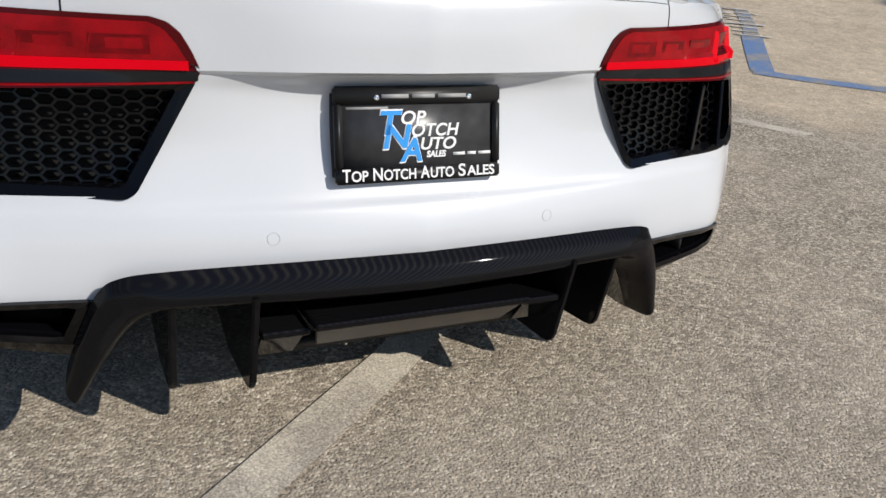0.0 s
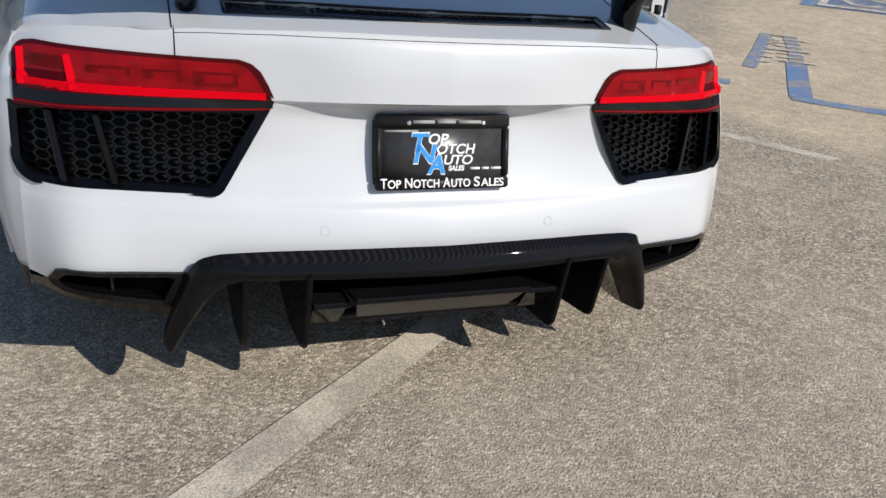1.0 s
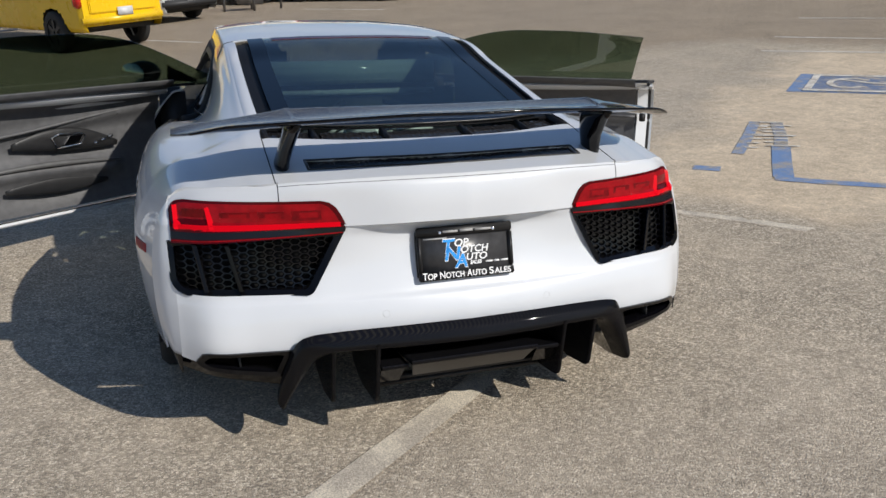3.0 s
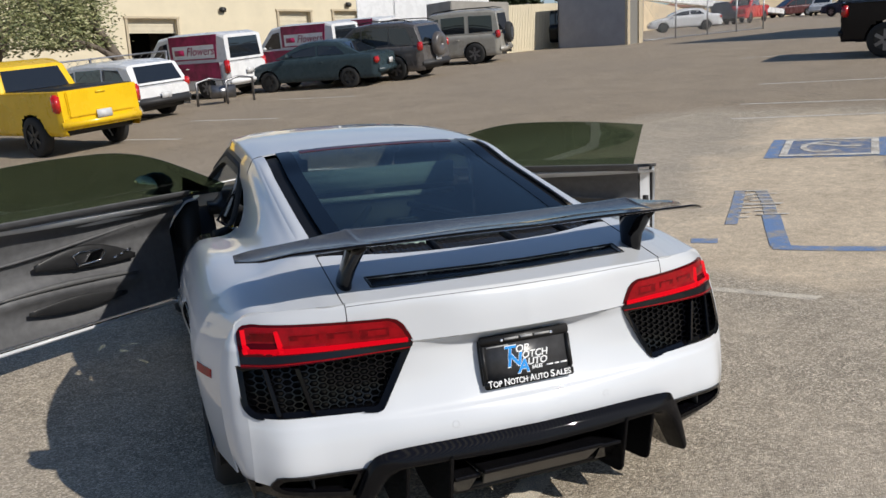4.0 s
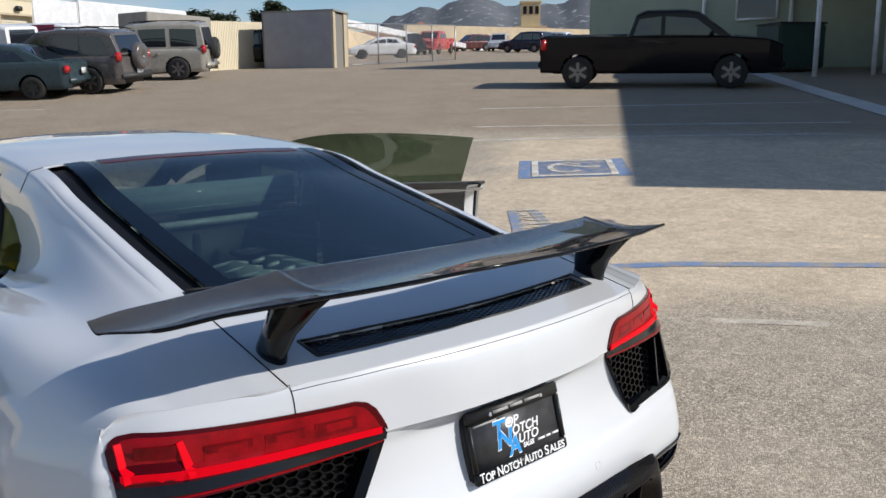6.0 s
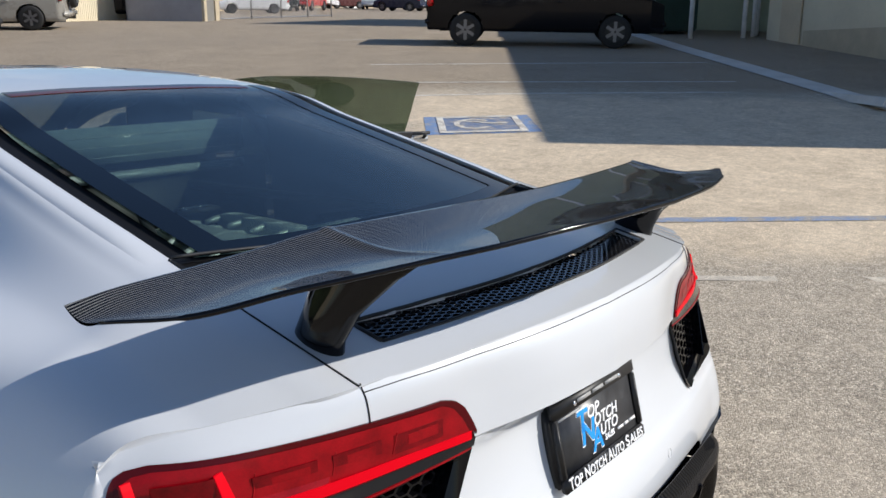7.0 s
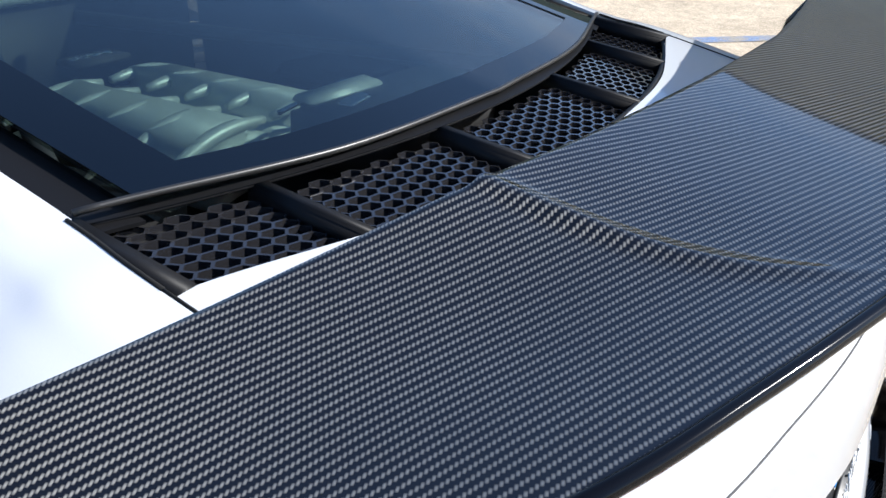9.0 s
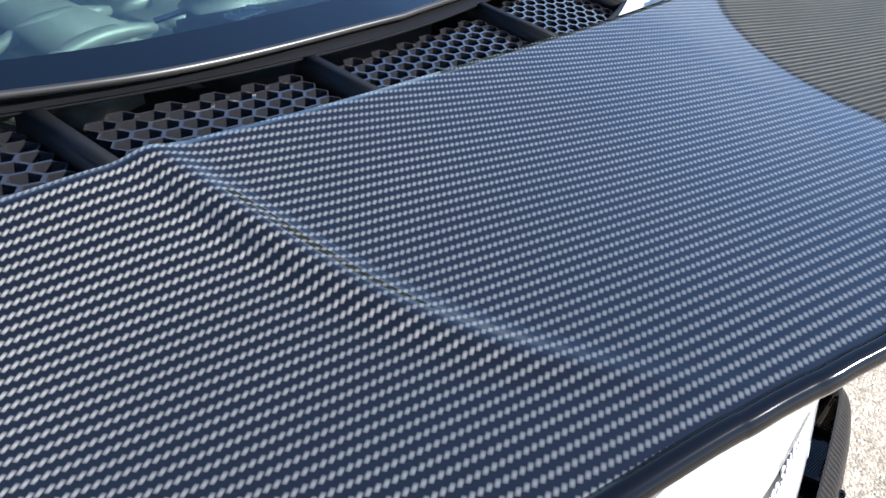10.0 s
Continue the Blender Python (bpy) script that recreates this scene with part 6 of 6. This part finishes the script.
part("roof", prism(bmesh.new(), [(*(p + (p - (c0 + c2) / 2) * .03), zs0 + 2.425) for p in (c0, c1, c2, c3)], (0, 0, .07)), ROOFFELT, shed, smooth=False)
for f0, f1 in ((0, .18), (.72, 1)):
    a, b = c1.lerp(c2, f0), c1.lerp(c2, f1)
    part("door_frame", prism(bmesh.new(), [(a.x, a.y, zs0 - .2), (b.x, b.y, zs0 - .2), (b.x, b.y, zs0 + 2.41), (a.x, a.y, zs0 + 2.41)], (-.05, .08, 0)), TAN, shed, smooth=False)
a, b = c1.lerp(c2, .18), c1.lerp(c2, .72)
part("mesh_door", prism(bmesh.new(), [(a.x - .04, a.y + .05, zs0 - .2), (b.x - .04, b.y + .05, zs0 - .2), (b.x - .04, b.y + .05, zs0 + 2.38), (a.x - .04, a.y + .05, zs0 + 2.38)], (-.03, .05, 0)), worn("mesh_grey", (.20, .19, .17), .7, 20, .3), shed, smooth=False)

# wire fence and gate, posts, rails and mesh wires
def wire_fence(p0, p1, h, label, posts=5, wires=22):
    f = thing("wire_fence", label, "fence", "wire fences")
    p0, p1 = Vector(p0), Vector(p1)
    for k in range(posts):
        p = p0.lerp(p1, k / (posts - 1))
        part("post", tube(bmesh.new(), [on_ground(p.x, p.y), on_ground(p.x, p.y, h)], .035, 8), GREY, f)
    for q in (.06, h - .02):
        part("rail", tube(bmesh.new(), [on_ground(*p0.lerp(p1, k / 6), q) for k in range(7)], .025, 6), GREY, f)
    bm = bmesh.new()
    L = (p1 - p0).length
    step = L / wires
    for k in range(wires):
        for s in (1, -1):
            a, b = k / wires, k / wires + s * h / L
            if 0 <= b <= 1:
                tube(bm, [on_ground(*p0.lerp(p1, a), .05), on_ground(*p0.lerp(p1, b), h)], .006, 3, cap=False)
    w = part("wire_mesh", bm, GREY, f)
    w["kind"] = "stuff"
    return f


wire_fence((20.87, 29.36), (30.78, 32.78), 1.9, "grey wire mesh fence with steel posts by the shed", 5, 60)
wire_fence((-5.45, 18.6), (0.3, 22.05), 1.55, "thin wire mesh fence beside the white suv", 4, 30)

barrier = thing("barrier", "low bent pale steel barrier on the asphalt", "barrier")
for k, (x, y) in enumerate(((0.94, 21.21), (1.7, 20.94))):
    part("hoop", tube(bmesh.new(), [on_ground(x, y), on_ground(x, y, .62), on_ground(x + .35, y + .12, .70), on_ground(x + .75, y + .25, .62), on_ground(x + .75, y + .25)], .035, 8), ALLOY, barrier)
part("box", boxes(bmesh.new(), (.7, .25, .35), (1.64, 21.33, ground_z(1.64, 21.33) + .32), (0, 0, 20), .03), ALLOY, barrier)

# large shop building whose roof shades the lot, and its green wing
shop = thing("shop_building", "tall building along the lot with grey-green and cream walls", "building")
D = Vector((0.7257, 0.6880))
C0 = Vector((11.91, -3.81))


def wall_run(name, a, b, z0, z1, mat, parent, t=.3, side=1):
    n = Vector((b[1] - a[1], a[0] - b[0])).normalized() * t * side
    return part(name, prism(bmesh.new(), [(a[0], a[1], z0), (b[0], b[1], z0), (b[0], b[1], z1), (a[0], a[1], z1)], (n.x, n.y, 0)), mat, parent, smooth=False)


ROOFZ = 7.0
E1 = C0 + D * 16.17
N = Vector((0.6880, -0.7257))
wall_run("wall", C0, E1, -.2, ROOFZ, CREAM, shop)
wall_run("wall", C0 + N * .3, C0 + N * 14, -.5, ROOFZ, CREAM, shop, side=-1)
part("roof", prism(bmesh.new(), [(*C0, ROOFZ), (*E1, ROOFZ), (*(E1 + N * 14), ROOFZ), (*(C0 + N * 14), ROOFZ)], (0, 0, .15)), ROOFFELT, shop, smooth=False)
G0, G1 = Vector((27.53, 8.05)), Vector((23.72, 18.08))
wall_run("link_wall", E1, G0, .5, ROOFZ, CREAM, shop)
wall_run("green_wall", G0, G1, .5, 8.2, GREENWALL, shop)
wall_run("green_end", G1, G1 + Vector((9, 3.2)), .5, 8.2, GREENWALL, shop)
for k in (.36, .62):
    p = G0.lerp(G1, k)
    part("downpipe", tube(bmesh.new(), [(p.x - .12, p.y - .05, 1.4), (p.x - .12, p.y - .05, 8.0)], .07, 8), WHITE_INK, shop)
for k0, k1, z0, z1 in ((.40, .52, 3.7, 5.2),):
    a, b = G0.lerp(G1, k0), G0.lerp(G1, k1)
    wall_run("window", a + Vector((-.03, -.02)), b + Vector((-.03, -.02)), z0, z1, CARGLASS, shop, .02)
    for zz in (z0, z1):
        part("window_frame", tube(bmesh.new(), [(a.x - .05, a.y - .02, zz), (b.x - .05, b.y - .02, zz)], .04, 6), WHITE_INK, shop)
    for p in (a, b):
        part("window_frame", tube(bmesh.new(), [(p.x - .05, p.y - .02, z0), (p.x - .05, p.y - .02, z1)], .04, 6), WHITE_INK, shop)
for p in ((22.17, 9), (23.64, 7.99), (24.41, 7.97), (24.99, 8.07)):
    part("porch_post", tube(bmesh.new(), [on_ground(*p), on_ground(*p, 3.2)], .07, 10), VANWHITE, shop)
part("porch_roof", prism(bmesh.new(), [(21.68, 9.5, 4.9), (25.39, 6.96, 4.9), (27.32, 7.93, 4.9), (25.5, 12.93, 4.9)], (0, 0, .25)), TAN, shop, smooth=False)
a, b = C0 + D * 14.2 - N * .03, C0 + D * 15.3 - N * .03
wall_run("door", a, b, ground_z(*a) - .05, ground_z(*a) + 2.1, WALLFAR, shop, .03, -1)
wall_run("skirting", C0 + D * 8 - N * .02, C0 + D * 14 - N * .02, .3, 1.9, TAN, shop, .03, -1)
bn = part("dumpster", boxes(bmesh.new(), (1.6, 1.2, 1.3), (0, 0, .72), bevel=.05), worn("dark_green_steel", (.02, .05, .04), .5, 4, .3), None, smooth=False)
bn.matrix_world = pose(*on_ground(23.89, 10.57), 0, 0, -29)
tagged(bn, "dark green steel dumpster by the porch posts", "dumpster")
part("lid", boxes(bmesh.new(), (1.64, 1.24, .06), (0, 0, 1.40), bevel=.02), STEEL, bn, smooth=False)

# far side of the lot
lw = thing("long_wall", "long pale wall with a white flat canopy far off", "wall", kind="structure")
for (a, b) in (((27.76, 44.88), (58.34, 70.31)), ((58.34, 70.31), (99.76, 58.17)), ((99.76, 58.17), (115.63, 28.12))):
    wall_run("wall", a, b, 3.3, ground_z(*a) + 2.9, WALLFAR, lw, .4)
wall_run("canopy", (28.8, 43.43), (66.34, 66.36), 5.75, 6.2, VANWHITE, lw, .6)


def house(at, rz, w, d, h, roof, label, tower=False):
    w, d, h, roof = w * .7, d * .7, h * .68, roof * .68
    g = thing("house", label, "house", "far houses")
    g.matrix_world = pose(at[0], at[1], at[2], 0, 0, rz)
    part("wall", boxes(bmesh.new(), (w, d, h), (0, 0, h / 2)), WALLFAR, g, smooth=False)
    bm = bmesh.new()
    o = .6
    B = [bm.verts.new(p) for p in ((-w / 2 - o, -d / 2 - o, h), (w / 2 + o, -d / 2 - o, h), (w / 2 + o, d / 2 + o, h), (-w / 2 - o, d / 2 + o, h))]
    k = max(0, (w - d) / 2)
    T = [bm.verts.new((-k, 0, h + roof)), bm.verts.new((k, 0, h + roof))]
    for f in ((B[0], B[1], T[1], T[0]), (B[1], B[2], T[1]), (B[2], B[3], T[0], T[1]), (B[3], B[0], T[0]), tuple(B[::-1])):
        bm.faces.new(f)
    part("roof", bm, TILE, g, smooth=False)
    for i in range(max(2, int(w / 3))):
        x = -w / 2 + (i + .5) * w / max(2, int(w / 3))
        part("window", boxes(bmesh.new(), (1.0, .1, 1.1), (x, -d / 2 - .02, h * .62)), CARGLASS, g, smooth=False)
    return g


for px, py, z, w, d, h, r, rz in ((69.4, 89.8, 5.7, 9, 8, 4.2, 1.6, -48), (74.5, 85.9, 5.7, 7, 8, 5.0, 2.4, -40), (79.0, 83.5, 5.7, 8, 7, 4.4, 1.6, -48), (86.6, 77.0, 5.9, 15, 8, 4.6, 1.3, -42), (96.6, 68.1, 5.7, 12, 9, 4.2, 1.4, -50), (107.5, 60.1, 5.7, 12, 9, 4.0, 1.4, -55)):
    house((px, py, z), rz, w, d, h, r, "tan stucco house with a terracotta hip roof far off")
tw = thing("tower", "pale yellow stepped tower with arched openings far off", "tower")
tw.matrix_world = pose(91.8, 81.4, 5.8, 0, 0, -45) @ Matrix.Diagonal((.72, .72, .72, 1))
YST = worn("yellow_stucco", (.70, .56, .32), .85, 1, .1)
part("base", boxes(bmesh.new(), (6.4, 5, 6.5), (0, 0, 3.25)), YST, tw, smooth=False)
part("shaft", boxes(bmesh.new(), (3.8, 3.8, 5.0), (0, 0, 8.6)), YST, tw, smooth=False)
part("cornice", boxes(bmesh.new(), (4.3, 4.3, .4), (0, 0, 11.2), bevel=.05), YST, tw, smooth=False)
for x in (-1.2, 0, 1.2):
    # flat black panels paint the shade within the openings
    part("opening", boxes(bmesh.new(), (.7, .1, 1.5), (x, -1.92, 9.6)), DARK, tw, smooth=False)

# hill on the horizon
HILL = material("rocky_hillside", (.13, .14, .155), 0.95)
hn, hl, hb = nodes(HILL)
hco = hn.new("ShaderNodeTexCoord").outputs["Object"]
spots = ramp(hn, hl, noise_tex(hn, hl, hco, .16, 6, .7), [(.58, (0, 0, 0)), (.66, (1, 1, 1))])
hl.new(mix(hn, hl, spots, ramp(hn, hl, noise_tex(hn, hl, hco, .02, 5), [(.3, (.075, .09, .10)), (.7, (.15, .155, .17))]), (.42, .42, .45)), hb.inputs["Base Color"])
rows = []
for i, t in enumerate(np.linspace(-1.3, 1.6, 90)):
    ridge = .72 * 64 * math.exp(-((t + .05) / .42) ** 2) + 62 * math.exp(-((t - .75) / .5) ** 2) + 30 * math.exp(-((t + .8) / .3) ** 2) * 0 + 8 * noise.noise((t * 5, 0, 3)) + 4 * noise.noise((t * 17, 1, 3))
    c = Vector((391 + t * 131, 422 - t * 149))
    col = []
    for q in np.linspace(0, 1, 24):
        p = c - Vector((.707, .707)) * (170 * (1 - q))
        col.append((p.x, p.y, 7.5 + max(0, ridge) * q ** 1.3 + 5 * q * (1 - q) * noise.noise((t * 9, q * 6, 9))))
    rows.append(col)
hill = part("hill", sheet(np.array(rows)), HILL)
tagged(hill, "hazy rocky hill on the horizon", "hill", kind="structure")

# ---- trees ----
BARK = worn("grey_bark", (.16, .13, .10), .9, 12, .35, grain=.01)
LEAF = material("olive_leaf", (.12, .14, .045), 0.6)
ln, ll, lb = nodes(LEAF)
rnd = ln.new("ShaderNodeNewGeometry").outputs["Random Per Island"]
ll.new(ramp(ln, ll, rnd, [(0, (.08, .10, .035)), (.5, (.22, .235, .095)), (1, (.44, .42, .23))]), lb.inputs["Base Color"])
LEAF2 = material("dark_leaf", (.055, .075, .035), 0.7)


def limb(bm, p, d, length, r, depth, tips):
    pts, q = [p], p
    for k in range(4):
        d = (d + Vector((random.uniform(-.25, .25), random.uniform(-.25, .25), random.uniform(-.12, .2)))).normalized()
        q = q + d * length / 4
        pts.append(q)
    tube(bm, pts, [r * (1 - .13 * k) for k in range(5)], 7)
    tips += pts[2:]
    if depth:
        for k in range(3):
            e = (d + Vector((random.uniform(-.9, .9), random.uniform(-.9, .9), random.uniform(-.2, .5)))).normalized()
            limb(bm, pts[random.choice((2, 3, 4))], e, length * .68, r * .52, depth - 1, tips)


def tree(label, at, height, r, leaves, leaf, mat, depth=3, drop=0.0, z=None):
    t = thing("tree", label, "tree", "trees")
    t.location = (at[0], at[1], ground_z(*at) if z is None else z)
    bm, tips = bmesh.new(), []
    limb(bm, Vector((0, 0, -.2)), Vector((.05, 0, 1)), height * .45, r, depth, tips)
    part("trunk", bm, BARK, t)
    if leaves:
        bm = bmesh.new()
        for k in range(leaves):
            p = random.choice(tips) + Vector((random.gauss(0, .35), random.gauss(0, .35), random.gauss(0, .3) - abs(random.gauss(0, drop)))) * height * .13
            if p.z < height * .25:
                continue
            q = Euler((random.uniform(-.6, .6) + (1.2 if drop else 0), random.uniform(-.6, .6), random.uniform(0, 6.3))).to_matrix()
            a, b = leaf * random.uniform(.6, 1.3), leaf * .32
            bm.faces.new([bm.verts.new(p + q @ Vector(c)) for c in ((-a, 0, 0), (0, -b, .1 * a), (a, 0, 0), (0, b, .1 * a))])
        c = part("crown", bm, mat, t)
        c["kind"] = "stuff"
    return t


random.seed(7)
tree("leafy olive-green tree with drooping twigs by the warehouse", (-0.62, 24.62), 6.6, .2, 15000, .07, LEAF, 3, 1.2)
tree("leafy olive-green tree with drooping twigs by the warehouse", (-4.41, 24.35), 7.0, .22, 12000, .08, LEAF, 3, .8)
for x, y, h in ((-1.2, 57.7, 9), (1.2, 58.8, 10), (4.2, 58.4, 9.5), (8.2, 59.0, 9), (10.7, 60.1, 9)):
    tree("bare leafless tree standing behind the warehouse", (x, y), h, .14, 0, 0, LEAF, 4)
for x, y, h in ((23.5, 50.7, 3.6), (27.4, 53.6, 4.2), (30.5, 50.7, 3.8), (34.1, 58.5, 4.6), (44.5, 70.3, 4.0)):
    tree("dark green tree beyond the far fence", (x, y), h, .2, 2500, .30, LEAF2, 3)
